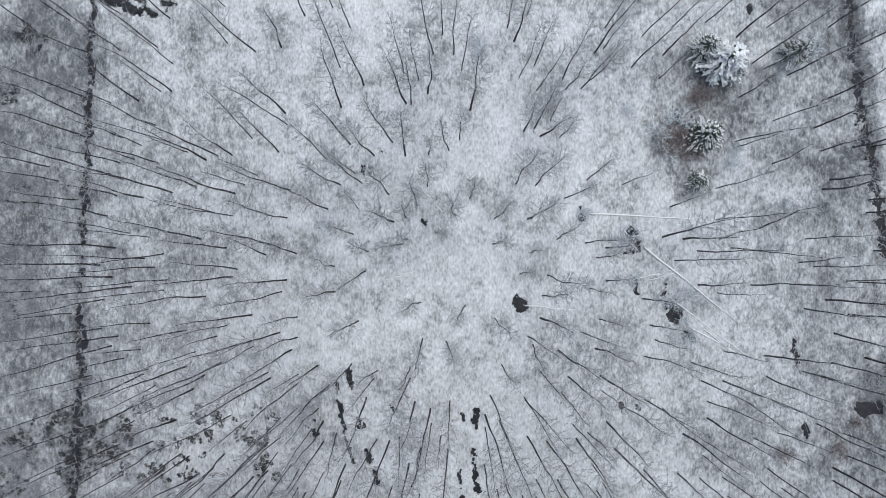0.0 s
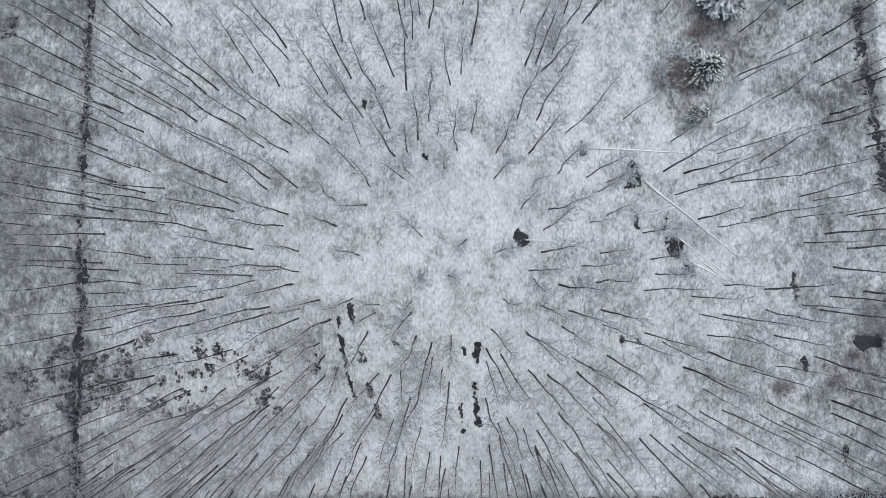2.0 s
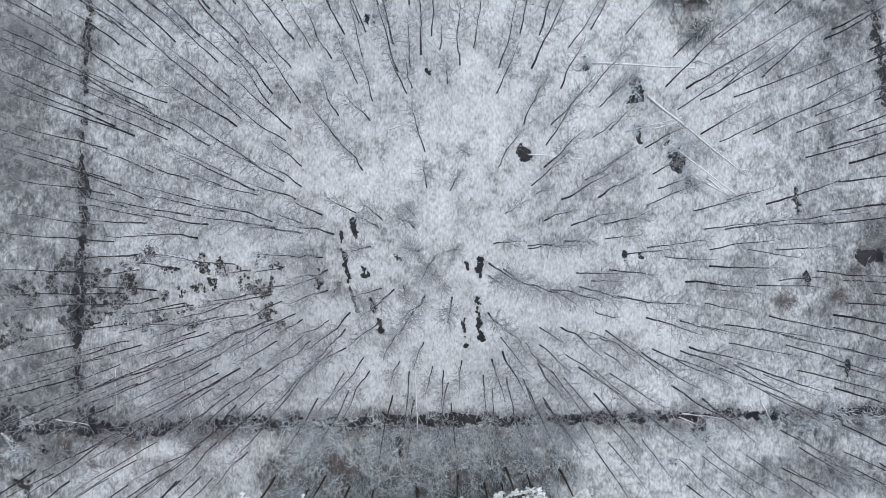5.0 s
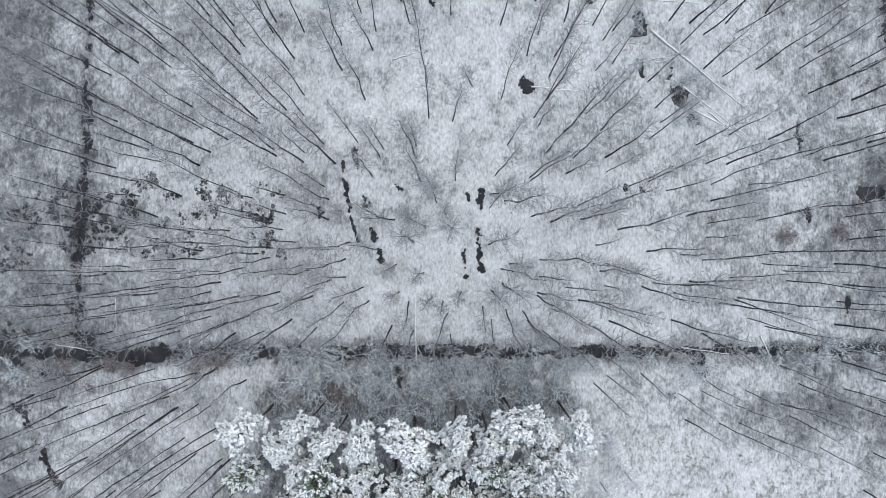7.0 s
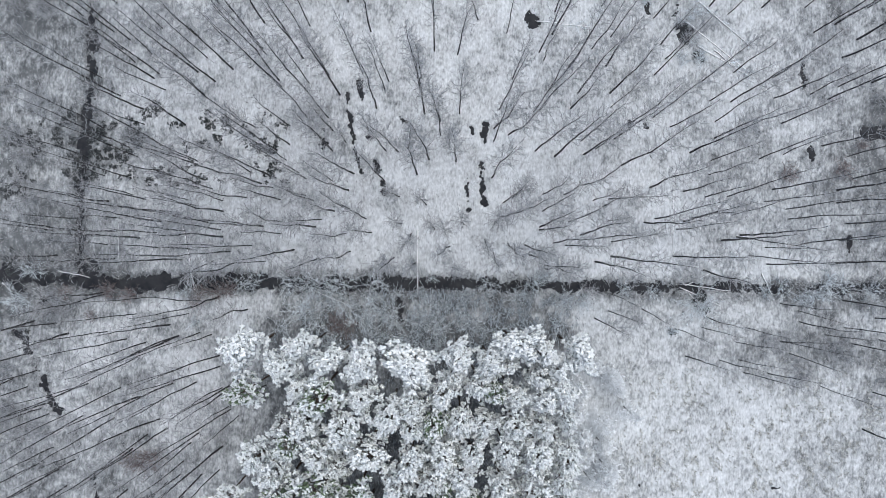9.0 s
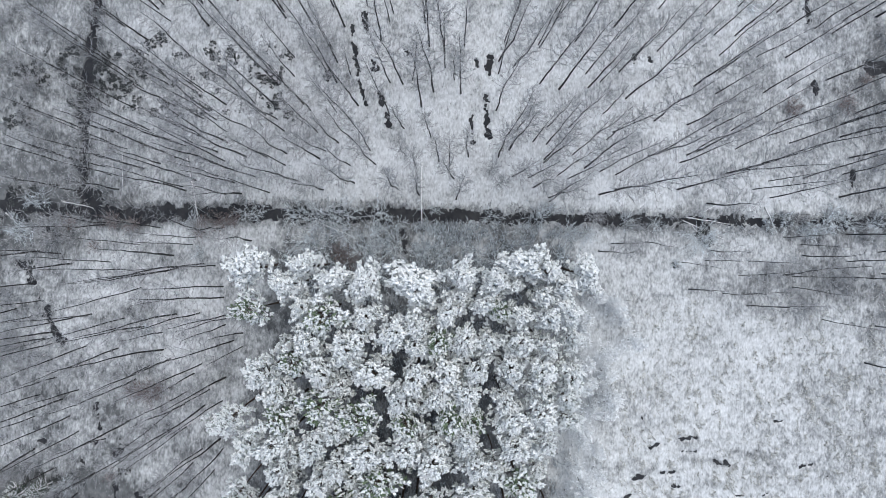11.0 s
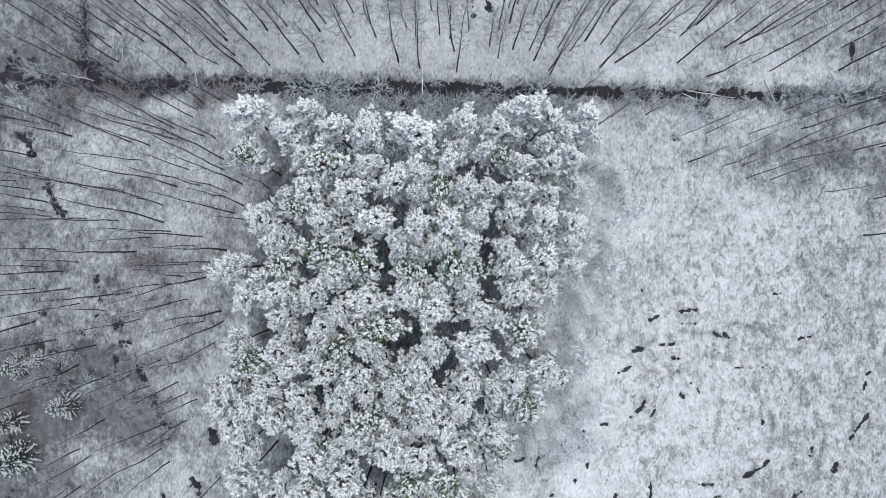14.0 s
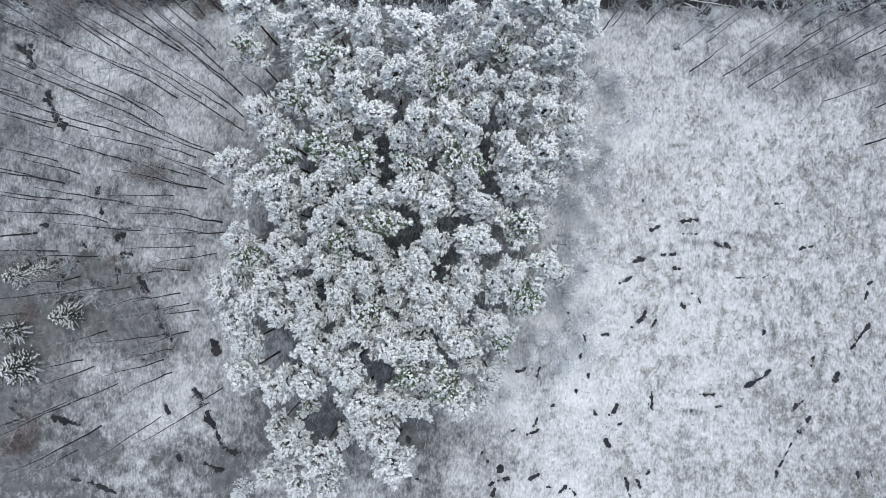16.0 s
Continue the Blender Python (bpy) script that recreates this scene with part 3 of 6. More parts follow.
STAND += [
    (8.6, -9.1, 11.9, -0.5, -0.8, 0.8), (9.4, -6.4, 16.2, 0.1, 0.5, 1.12), (9.4, -11.9, 14.4, 0.0, 0.1, 0.8), (9.6, -4.1, 16.2, -0.2, 1.2, 0.8),
    (11.2, -9.7, 17.8, 0.2, 0.5, 1.12), (13.5, -7.8, 13.9, 0.1, 0.5, 0.8), (15.0, -9.5, 11.9, 0.1, 0.6, 1.12), (15.4, -6.5, 10.6, 0.1, 0.4, 0.8),
    (19.8, -4.4, 10.6, 0.1, 0.1, 0.8), (20.0, -10.3, 14.4, 0.2, 0.9, 0.8), (20.6, -7.1, 9.5, 0.0, 0.5, 0.8), (21.1, -8.6, 9.5, 0.1, 0.4, 0.8),
    (24.8, -10.9, 12.2, 0.1, 0.6, 0.8), (-28.1, -16.9, 10.6, -0.4, 0.8, 1.12), (-26.3, -13.7, 11.9, 0.1, 0.1, 1.12), (-25.2, -12.3, 15.9, 0.0, 0.3, 1.12),
]
STAND += [
    (-22.4, -16.4, 18.5, -0.7, 1.3, 0.8), (-20.8, -17.0, 9.5, 0.0, 0.1, 0.8), (-18.9, -19.6, 18.5, -0.2, 0.4, 0.8), (-18.6, -12.0, 18.5, -0.2, 0.5, 1.12),
    (-18.6, -19.2, 17.5, -0.2, 0.3, 1.12), (-18.4, -12.6, 18.5, -0.7, 0.2, 1.12), (-17.3, -18.6, 11.2, -0.2, 0.3, 0.8), (-15.6, -13.2, 18.1, 0.0, 0.0, 1.12),
    (-15.6, -15.7, 15.0, -0.3, 0.4, 0.8), (-15.5, -12.2, 10.9, -0.1, 0.4, 0.8), (-14.1, -17.8, 14.8, 0.4, -0.3, 0.8), (-13.4, -15.7, 13.1, -0.1, 0.1, 1.12),
    (-12.9, -17.0, 13.4, 0.1, -0.1, 1.12), (-12.9, -19.1, 15.9, 0.0, 0.0, 1.12), (-12.3, -13.3, 18.5, -0.1, 0.1, 1.12), (-11.5, -18.2, 11.2, 1.1, -0.8, 0.8),
]
STAND += [
    (-8.5, -14.6, 18.5, 0.6, -0.5, 1.12), (-7.7, -12.6, 14.7, -0.3, 0.3, 0.8), (-7.4, -18.9, 16.6, -0.6, 0.3, 0.8), (-6.1, -19.0, 18.5, -1.0, -0.9, 1.12),
    (-5.1, -18.6, 13.8, 1.0, -0.3, 0.8), (-4.0, -12.6, 18.5, -0.5, 0.0, 1.12), (-3.5, -15.0, 18.5, -0.3, 0.1, 1.12), (-2.9, -19.7, 18.5, -1.0, -0.1, 1.12),
    (-1.9, -15.7, 18.5, -0.7, -1.4, 1.12), (-1.8, -17.2, 15.6, -0.2, 0.0, 0.8), (-0.8, -18.4, 9.5, -0.1, 0.0, 0.8), (-0.1, -19.8, 18.5, -0.6, -0.5, 1.12),
    (0.1, -14.9, 16.9, -0.1, 0.0, 0.8), (3.7, -16.3, 18.5, 0.8, -1.0, 1.12), (3.7, -17.6, 18.5, -0.2, 0.0, 0.8), (4.2, -14.3, 18.5, 0.5, 0.0, 0.8),
]
STAND += [
    (5.2, -16.9, 18.5, 1.0, -1.1, 1.12), (7.7, -14.5, 18.5, 0.5, -0.3, 0.8), (7.8, -14.8, 18.5, 1.4, 0.2, 0.8), (8.0, -18.5, 18.5, 0.8, -0.4, 1.12),
    (10.0, -19.0, 18.5, 0.5, 0.3, 1.12), (11.5, -14.0, 11.9, 0.0, -0.1, 1.12), (12.2, -12.4, 15.9, 0.2, 0.4, 1.12), (12.7, -17.3, 14.5, 0.4, 0.4, 0.8),
    (13.0, -18.7, 16.0, -0.1, -0.1, 1.12), (14.2, -18.1, 10.3, 0.3, 0.4, 0.8), (15.5, -12.3, 14.7, 0.2, 0.5, 1.12), (15.6, -13.8, 11.9, 0.0, 0.1, 0.8),
    (16.1, -17.0, 14.4, 0.0, 0.1, 1.12), (16.9, -19.7, 18.5, 0.5, 0.7, 1.12), (17.7, -15.4, 13.4, 0.3, 0.6, 1.12), (20.0, -14.7, 15.0, 0.2, 0.6, 0.8),
]
STAND += [
    (23.9, -18.2, 14.7, 0.0, 0.2, 1.12), (25.8, -12.8, 12.8, 0.0, 0.1, 0.8), (26.4, -14.9, 13.1, 0.3, 0.8, 0.8), (26.4, -16.6, 13.4, 0.1, 0.2, 1.12),
    (28.0, -12.8, 14.4, 0.1, 0.4, 1.12), (-27.6, -20.4, 13.9, 0.0, -0.1, 0.8), (-26.7, -20.6, 14.8, 0.2, 0.5, 0.8), (-26.5, -23.3, 9.5, 0.0, 0.0, 0.8),
    (-25.9, -22.5, 12.2, -0.8, 1.3, 1.12), (-25.1, -23.4, 15.0, 0.1, 0.0, 0.8), (-24.9, -26.7, 13.9, 0.2, -0.1, 0.8), (-24.2, -21.8, 14.4, 0.0, -0.1, 1.12),
    (-24.1, -27.6, 18.4, 0.1, 0.3, 0.8), (-24.0, -24.6, 13.8, 0.0, 0.1, 0.8), (-23.9, -25.7, 15.3, 0.1, 0.2, 1.12), (-23.1, -20.4, 14.1, 0.2, -0.2, 1.12),
]
STAND += [
    (-21.9, -27.1, 18.5, 0.0, 0.1, 1.12), (-21.6, -24.2, 15.2, 0.0, -0.4, 0.8), (-21.2, -21.6, 13.1, 0.2, 0.6, 0.8), (-20.1, -22.7, 14.6, -0.1, -0.5, 1.12),
    (-19.8, -27.1, 13.1, 0.0, -0.1, 1.12), (-18.9, -23.1, 12.2, -0.1, -0.5, 0.8), (-18.6, -22.1, 18.4, 0.2, -0.1, 1.12), (-18.1, -24.3, 12.8, -0.1, -0.2, 0.8),
    (-17.9, -27.8, 15.0, 0.0, -0.4, 0.8), (-17.8, -26.6, 12.2, 0.0, 0.3, 1.12), (-17.6, -20.2, 16.9, 0.6, -0.5, 0.8), (-16.2, -21.5, 16.6, 0.0, 0.0, 0.8),
    (-15.5, -22.1, 10.3, 0.1, -0.1, 0.8), (-15.5, -23.8, 12.2, 0.3, -0.2, 0.8), (-14.7, -24.3, 15.0, 0.0, 0.0, 1.12), (-14.4, -27.0, 15.0, -0.1, -0.5, 1.12),
]
STAND += [
    (-13.8, -26.2, 13.4, -0.1, -0.9, 0.8), (-12.8, -22.2, 13.1, -0.2, 0.2, 0.8), (-12.5, -25.3, 12.5, 0.0, -0.2, 1.12), (-11.2, -27.6, 17.2, 0.0, -0.6, 0.8),
    (-11.1, -23.1, 17.8, -0.3, -0.7, 1.12), (-11.0, -25.0, 11.6, -0.7, 0.5, 0.8), (-10.6, -21.4, 18.5, -0.2, -0.8, 1.12), (-9.2, -26.0, 18.5, 0.0, 0.1, 0.8),
    (-8.6, -27.4, 16.2, 0.0, -0.4, 1.12), (-7.4, -22.1, 18.5, -0.5, 0.2, 0.8), (-5.8, -23.6, 11.6, -0.3, -0.5, 0.8), (-5.5, -26.4, 9.5, -0.1, -0.2, 0.8),
    (-4.5, -27.4, 18.4, 0.5, -1.4, 0.8), (-4.1, -21.3, 18.5, -0.2, 0.1, 1.12), (-3.0, -24.4, 12.5, -0.5, -0.3, 0.8), (-2.1, -26.9, 13.1, -0.4, 0.1, 0.8),
]
STAND += [
    (-1.0, -27.3, 15.2, -0.1, 0.0, 0.8), (0.9, -26.3, 14.0, -0.6, 0.0, 0.8), (3.1, -27.8, 13.2, -0.5, -1.4, 0.8), (3.6, -21.4, 18.5, 0.5, 0.1, 1.12),
    (4.0, -26.2, 15.6, -0.3, -0.1, 1.12), (4.9, -23.9, 18.5, 0.2, 0.1, 0.8), (5.1, -25.4, 18.5, 0.1, -0.4, 1.12), (5.8, -23.4, 13.4, 0.0, 0.0, 1.12),
    (7.5, -24.5, 13.8, -0.1, 0.0, 0.8), (8.7, -26.3, 17.5, -0.1, 0.4, 1.12), (8.7, -26.6, 15.6, 0.0, -0.3, 1.12), (8.9, -24.7, 16.6, -0.1, 0.3, 0.8),
    (8.9, -22.9, 12.2, 0.3, 0.1, 0.8), (10.1, -27.9, 18.1, 0.0, -0.1, 0.8), (11.1, -22.9, 15.9, 0.1, -0.3, 1.12), (11.6, -25.7, 15.6, -0.1, 0.4, 0.8),
]
STAND += [
    (12.9, -27.0, 17.2, 0.0, 0.5, 1.12), (14.1, -23.4, 10.9, 0.4, 0.3, 0.8), (14.5, -27.3, 18.5, 0.0, -0.2, 0.8), (15.1, -24.0, 12.5, 0.0, 0.0, 1.12),
    (15.6, -25.5, 9.5, -0.3, -0.1, 0.8), (15.7, -23.2, 18.1, 0.3, -1.3, 0.8), (16.1, -27.6, 15.6, 0.0, 0.4, 0.8), (19.4, -25.5, 14.4, 0.1, -0.6, 1.12),
    (19.9, -21.9, 14.4, 0.0, 0.1, 1.12), (20.5, -25.1, 16.6, 0.0, 0.5, 0.8), (22.7, -26.1, 13.5, 0.0, 0.1, 0.8), (23.3, -22.2, 10.9, 0.0, 0.1, 0.8),
    (23.4, -25.3, 14.1, 0.0, 0.2, 1.12), (24.3, -24.9, 12.8, 0.4, 0.6, 1.12), (-24.8, -29.2, 12.2, 0.0, -0.2, 0.8), (-23.9, -28.3, 16.9, 0.0, -0.4, 1.12),
]
STAND += [
    (-23.0, -29.8, 13.8, 0.0, -0.5, 1.12), (-22.3, -30.9, 15.3, 0.5, -0.7, 1.12), (-21.1, -35.7, 10.6, 0.1, -0.1, 1.12), (-20.9, -29.1, 15.0, 0.0, -0.4, 0.8),
    (-19.4, -30.7, 15.6, 0.0, -0.1, 0.8), (-16.5, -29.4, 18.5, 0.1, -1.0, 1.12), (-13.9, -30.2, 14.4, 0.2, -0.9, 1.12), (-10.7, -29.4, 17.8, 0.1, -0.7, 1.12),
    (-6.2, -29.9, 18.5, 0.4, -0.8, 1.12), (-4.0, -30.4, 18.5, 0.3, -0.3, 0.8), (-0.5, -28.6, 18.5, -1.1, -1.0, 0.8), (-0.2, -30.7, 18.5, 0.2, 0.1, 0.8),
    (4.0, -29.1, 15.6, -0.7, -1.3, 0.8), (5.5, -28.1, 17.2, -0.5, -1.4, 1.12), (7.2, -28.2, 18.5, -0.1, -1.0, 0.8), (7.7, -29.2, 13.4, -0.2, -0.7, 1.12),
]
STAND += [
    (9.3, -30.2, 18.5, 0.0, 0.1, 0.8), (9.4, -30.6, 14.4, 0.0, -0.1, 1.12), (11.4, -28.1, 16.9, 0.0, -0.4, 0.8), (12.9, -32.0, 9.5, -0.2, -0.7, 0.8),
    (14.5, -29.7, 16.2, -0.1, -0.8, 1.12), (14.6, -35.5, 12.5, -0.1, -0.2, 1.12), (15.9, -34.7, 11.9, 0.0, -0.1, 0.8), (16.0, -32.9, 11.2, -0.2, -0.5, 0.8),
    (16.1, -29.1, 18.5, 1.4, -0.7, 1.12), (19.4, -34.4, 9.5, -0.3, -0.7, 0.8), (22.5, -28.9, 16.6, 0.1, 0.0, 1.12), (-18.9, -43.4, 9.5, -0.5, 0.6, 1.12),
]

# bare trees further out
OUTER = []
OUTER += [
    (-42.7, 23.2, 14.9, 0.7, 1.3, 0.8), (-37.6, 23.6, 14.2, 0.4, 0.8, 0.8), (-37.3, 21.1, 10.9, -0.6, -0.9, 0.8), (-34.1, 21.3, 9.5, 0.2, 0.2, 1.12),
    (-30.2, 21.6, 13.8, 0.1, 0.2, 1.12), (-28.9, 24.6, 13.0, -0.2, -0.2, 1.12), (-22.9, 22.0, 9.7, 0.4, 0.4, 0.8), (-20.0, 21.1, 17.8, -0.5, -0.6, 1.12),
    (19.9, 22.6, 14.9, 0.7, -0.5, 0.8), (22.0, 20.6, 13.1, -0.1, 0.2, 1.12), (22.9, 23.5, 13.1, 0.4, -0.2, 0.8), (26.4, 24.0, 14.4, 0.3, -0.5, 1.12),
    (29.5, 22.4, 15.0, -0.2, 0.1, 1.12), (32.6, 23.4, 15.1, 0.1, -0.2, 0.8), (38.9, 23.4, 14.1, -0.6, 0.1, 1.12), (41.9, 21.5, 13.2, 0.1, -0.3, 1.12),
]
OUTER += [
    (-37.7, 12.3, 13.1, -0.1, -0.2, 1.12), (-37.4, 14.1, 13.4, 0.2, 0.4, 1.12), (-37.0, 16.2, 15.3, -0.3, -0.5, 1.12), (-35.0, 15.8, 9.5, 0.0, 0.1, 0.8),
    (-33.8, 12.2, 9.5, -0.1, 0.1, 1.12), (-32.1, 16.0, 14.2, 0.8, 1.1, 1.12), (-30.4, 13.5, 10.6, -0.1, 0.1, 1.12), (-29.8, 17.0, 9.5, 0.4, 0.5, 0.8),
    (-28.7, 17.0, 13.9, 0.0, 0.2, 1.12), (-28.6, 19.9, 14.5, 1.2, -0.4, 0.8), (18.8, 19.4, 14.7, 0.1, -0.2, 1.12), (21.6, 18.2, 9.5, -0.2, 0.1, 0.8),
    (29.7, 16.2, 9.5, -0.2, 0.4, 0.8), (31.1, 19.7, 15.0, -0.1, 0.2, 0.8), (32.3, 19.2, 9.5, -0.3, -0.8, 0.8), (33.2, 13.8, 11.2, 0.1, -0.3, 0.8),
]
OUTER += [
    (34.7, 18.5, 14.2, 0.0, -0.2, 1.12), (37.4, 13.1, 13.4, -0.2, 0.3, 1.12), (38.3, 15.9, 15.4, -0.4, 0.6, 1.12), (42.0, 12.2, 16.0, -0.3, 0.3, 0.8),
    (-41.4, 9.2, 14.8, -0.1, -0.2, 0.8), (-40.4, 7.7, 14.8, 0.0, -0.3, 0.8), (-38.4, 5.8, 10.9, -0.1, -0.1, 0.8), (-35.3, 4.1, 10.6, 0.0, 0.5, 1.12),
    (-35.0, 8.4, 17.8, 0.2, 0.5, 1.12), (-34.4, 6.2, 9.5, 0.0, 0.1, 1.12), (-33.7, 7.9, 9.5, -0.1, -0.3, 1.12), (-31.6, 6.0, 12.2, 0.1, 0.5, 1.12),
    (-30.1, 9.6, 14.4, -0.1, -0.2, 0.8), (-29.1, 11.8, 14.4, -0.4, -0.5, 0.8), (-28.6, 6.5, 18.5, 0.3, 0.5, 1.12), (-26.1, 7.1, 11.2, 0.2, 0.3, 1.12),
]
OUTER += [
    (-25.1, 9.9, 14.4, 0.3, 0.4, 1.12), (-23.9, 10.3, 18.5, 0.0, 0.2, 1.12), (27.4, 6.9, 13.4, 0.0, 0.2, 0.8), (29.4, 11.7, 12.2, 0.6, -1.0, 0.8),
    (29.7, 11.2, 9.5, 0.1, -0.1, 0.8), (33.1, 9.4, 9.5, -0.4, 0.8, 0.8), (38.1, 10.7, 9.5, 0.0, 0.2, 0.8), (38.2, 6.8, 10.9, 0.0, -0.2, 1.12),
    (39.0, 7.8, 9.5, -0.1, -0.1, 1.12), (41.3, 11.1, 15.6, -0.1, 0.2, 1.12), (42.7, 4.4, 13.8, -1.2, -0.5, 1.12), (42.9, 5.7, 13.2, -1.4, -0.4, 0.8),
    (43.2, 11.1, 13.3, -1.3, -0.7, 0.8), (-36.0, -1.0, 17.5, 0.0, 0.1, 1.12), (-34.8, -2.2, 16.2, 0.0, 0.3, 1.12), (-34.4, 0.8, 18.4, -0.1, 0.1, 1.12),
]
OUTER += [
    (-32.9, 2.3, 15.9, 0.3, 0.9, 0.8), (-32.8, -3.2, 18.5, -0.1, -0.2, 1.12), (-31.4, -0.3, 17.5, 0.0, 0.4, 0.8), (-30.9, 1.9, 13.4, 0.0, 0.2, 0.8),
    (-30.4, -1.2, 15.6, 0.0, -0.2, 0.8), (-29.4, 0.2, 15.9, -0.1, -1.1, 0.8), (-29.4, -3.6, 17.8, 0.0, 0.2, 0.8), (-29.1, -2.5, 16.9, 0.0, 0.0, 0.8),
    (25.4, 0.5, 17.2, -0.1, -0.1, 1.12), (27.4, -3.8, 10.6, 0.0, 0.5, 0.8), (27.4, 3.7, 16.9, 0.2, -0.4, 0.8), (27.7, 1.7, 11.2, -0.3, 1.0, 1.12),
    (28.9, 0.8, 16.6, 0.1, -1.0, 0.8), (30.9, -3.0, 15.0, 0.0, 0.7, 1.12), (31.8, 2.8, 11.2, -0.4, 1.4, 1.12), (35.3, -2.9, 11.2, -0.1, 0.2, 0.8),
]
OUTER += [
    (35.8, -0.7, 9.5, -0.2, 0.7, 0.8), (36.5, 1.7, 11.6, 0.0, 0.1, 0.8), (37.3, -1.1, 13.1, -0.1, 0.3, 0.8), (40.6, -2.6, 15.1, -0.1, 1.4, 0.8),
    (41.8, -2.7, 13.6, 0.0, -0.3, 0.8), (43.4, 0.5, 15.5, -1.5, -0.2, 1.12), (-39.0, -6.0, 10.6, -0.1, 0.2, 0.8), (-35.8, -7.5, 15.9, 0.0, 0.6, 0.8),
    (-35.6, -4.5, 14.1, 0.1, -0.5, 0.8), (-34.8, -9.3, 16.9, 0.1, -0.1, 1.12), (-34.1, -8.3, 16.6, 0.0, 0.9, 1.12), (-33.5, -10.6, 9.5, 0.0, 0.4, 0.8),
    (-31.8, -9.7, 9.5, -0.2, 1.1, 0.8), (-31.0, -11.7, 14.4, -0.2, 0.8, 1.12), (-30.8, -7.0, 12.8, -0.1, 1.0, 0.8), (28.2, -9.8, 9.5, 0.0, 0.4, 0.8),
]
OUTER += [
    (32.2, -10.2, 11.9, 0.2, 1.2, 1.12), (36.1, -11.8, 9.5, 0.1, 0.3, 0.8), (36.3, -5.4, 10.9, -0.1, -0.1, 1.12), (38.5, -4.5, 14.7, 0.1, 0.3, 1.12),
    (39.0, -10.9, 14.8, -0.1, 0.1, 1.12), (39.3, -7.9, 13.6, -0.1, -0.2, 1.12), (40.8, -6.0, 14.2, 0.1, 0.3, 1.12), (42.4, -10.4, 13.1, -0.7, 0.1, 1.12),
    (-36.5, -17.5, 14.1, -0.2, 1.0, 1.12), (-34.9, -14.1, 18.5, -0.1, 0.6, 1.12), (-33.8, -19.4, 16.9, -0.5, 1.0, 1.12), (-32.5, -15.4, 12.2, 0.0, 0.0, 1.12),
    (-31.5, -12.2, 13.4, 0.2, -0.3, 1.12), (-30.5, -19.1, 13.8, -0.5, 1.4, 1.12), (-30.3, -19.9, 9.5, 0.0, -0.2, 1.12), (30.3, -14.9, 10.9, -0.3, -0.8, 0.8),
]
OUTER += [
    (31.1, -18.6, 12.2, 0.1, 0.4, 0.8), (32.4, -12.3, 11.9, 0.0, -0.1, 1.12), (33.2, -14.9, 10.0, 0.1, 0.2, 1.12), (33.5, -18.1, 9.5, 0.3, 0.8, 0.8),
    (37.4, -17.1, 13.1, -0.1, -0.3, 1.12), (37.9, -12.3, 13.2, 0.1, 0.0, 1.12), (40.1, -18.1, 14.8, 0.0, 0.2, 0.8), (-38.9, -24.8, 13.4, 0.0, 0.4, 0.8),
    (-38.8, -26.8, 9.5, 0.1, -0.2, 0.8), (-38.0, -20.6, 13.4, -0.2, 0.5, 0.8), (-36.2, -22.4, 9.5, 0.6, 0.2, 0.8), (-36.1, -26.1, 11.6, -0.3, 0.6, 0.8),
    (-35.7, -25.0, 10.0, 0.1, 0.1, 1.12), (-34.2, -26.7, 9.7, 0.1, -0.2, 0.8), (-33.5, -22.5, 16.9, -0.5, 0.7, 0.8), (-33.3, -24.3, 9.5, 0.0, 0.2, 0.8),
]
OUTER += [
    (-32.8, -20.4, 17.2, -0.5, 1.1, 0.8), (-32.0, -24.7, 12.8, 0.1, 0.3, 1.12), (-30.3, -26.9, 15.3, -0.2, 0.4, 1.12), (-29.5, -22.1, 9.5, -0.1, -0.2, 1.12),
    (-29.1, -25.9, 18.5, -0.1, -0.4, 1.12), (-28.5, -24.4, 10.0, 0.0, 0.1, 0.8), (-28.2, -26.2, 13.4, -0.1, -0.2, 0.8), (-27.6, -24.6, 9.5, -0.1, 0.1, 0.8),
    (-26.7, -25.2, 11.2, 0.0, -0.1, 0.8), (25.6, -22.7, 9.5, 0.2, 0.2, 0.8), (25.9, -20.4, 9.5, -0.1, 0.0, 0.8), (27.4, -27.1, 14.1, 0.0, 0.2, 1.12),
    (27.9, -22.6, 15.8, -0.2, 0.9, 0.8), (28.4, -24.5, 14.2, -0.2, 0.9, 0.8), (28.9, -26.7, 15.6, 0.0, -1.5, 0.8), (29.3, -26.5, 15.2, 0.1, 0.3, 1.12),
]
OUTER += [
    (32.5, -21.7, 14.3, 0.0, 0.0, 0.8), (33.9, -23.7, 15.4, 0.0, 0.2, 0.8), (34.3, -24.7, 15.8, 0.1, -0.4, 0.8), (35.4, -27.3, 15.6, -0.1, 0.6, 0.8),
    (39.1, -21.6, 15.9, -0.1, 0.0, 1.12), (39.1, -22.9, 13.7, 0.1, -0.7, 1.12), (40.1, -25.0, 14.3, 0.1, -0.1, 0.8), (40.6, -20.4, 13.1, 0.1, 0.3, 0.8),
    (43.6, -26.1, 14.9, -1.5, -0.1, 0.8), (-41.4, -28.2, 15.6, -0.3, 0.8, 0.8), (-40.8, -30.7, 9.5, 0.1, -0.1, 0.8), (-39.0, -31.2, 9.5, 0.5, 0.1, 0.8),
    (-38.9, -28.1, 11.9, 0.1, 0.6, 1.12), (-36.4, -28.6, 11.9, 0.0, 0.1, 0.8), (-35.8, -34.6, 14.7, 0.3, -0.9, 1.12), (-35.7, -34.3, 10.0, -0.1, 0.1, 1.12),
]
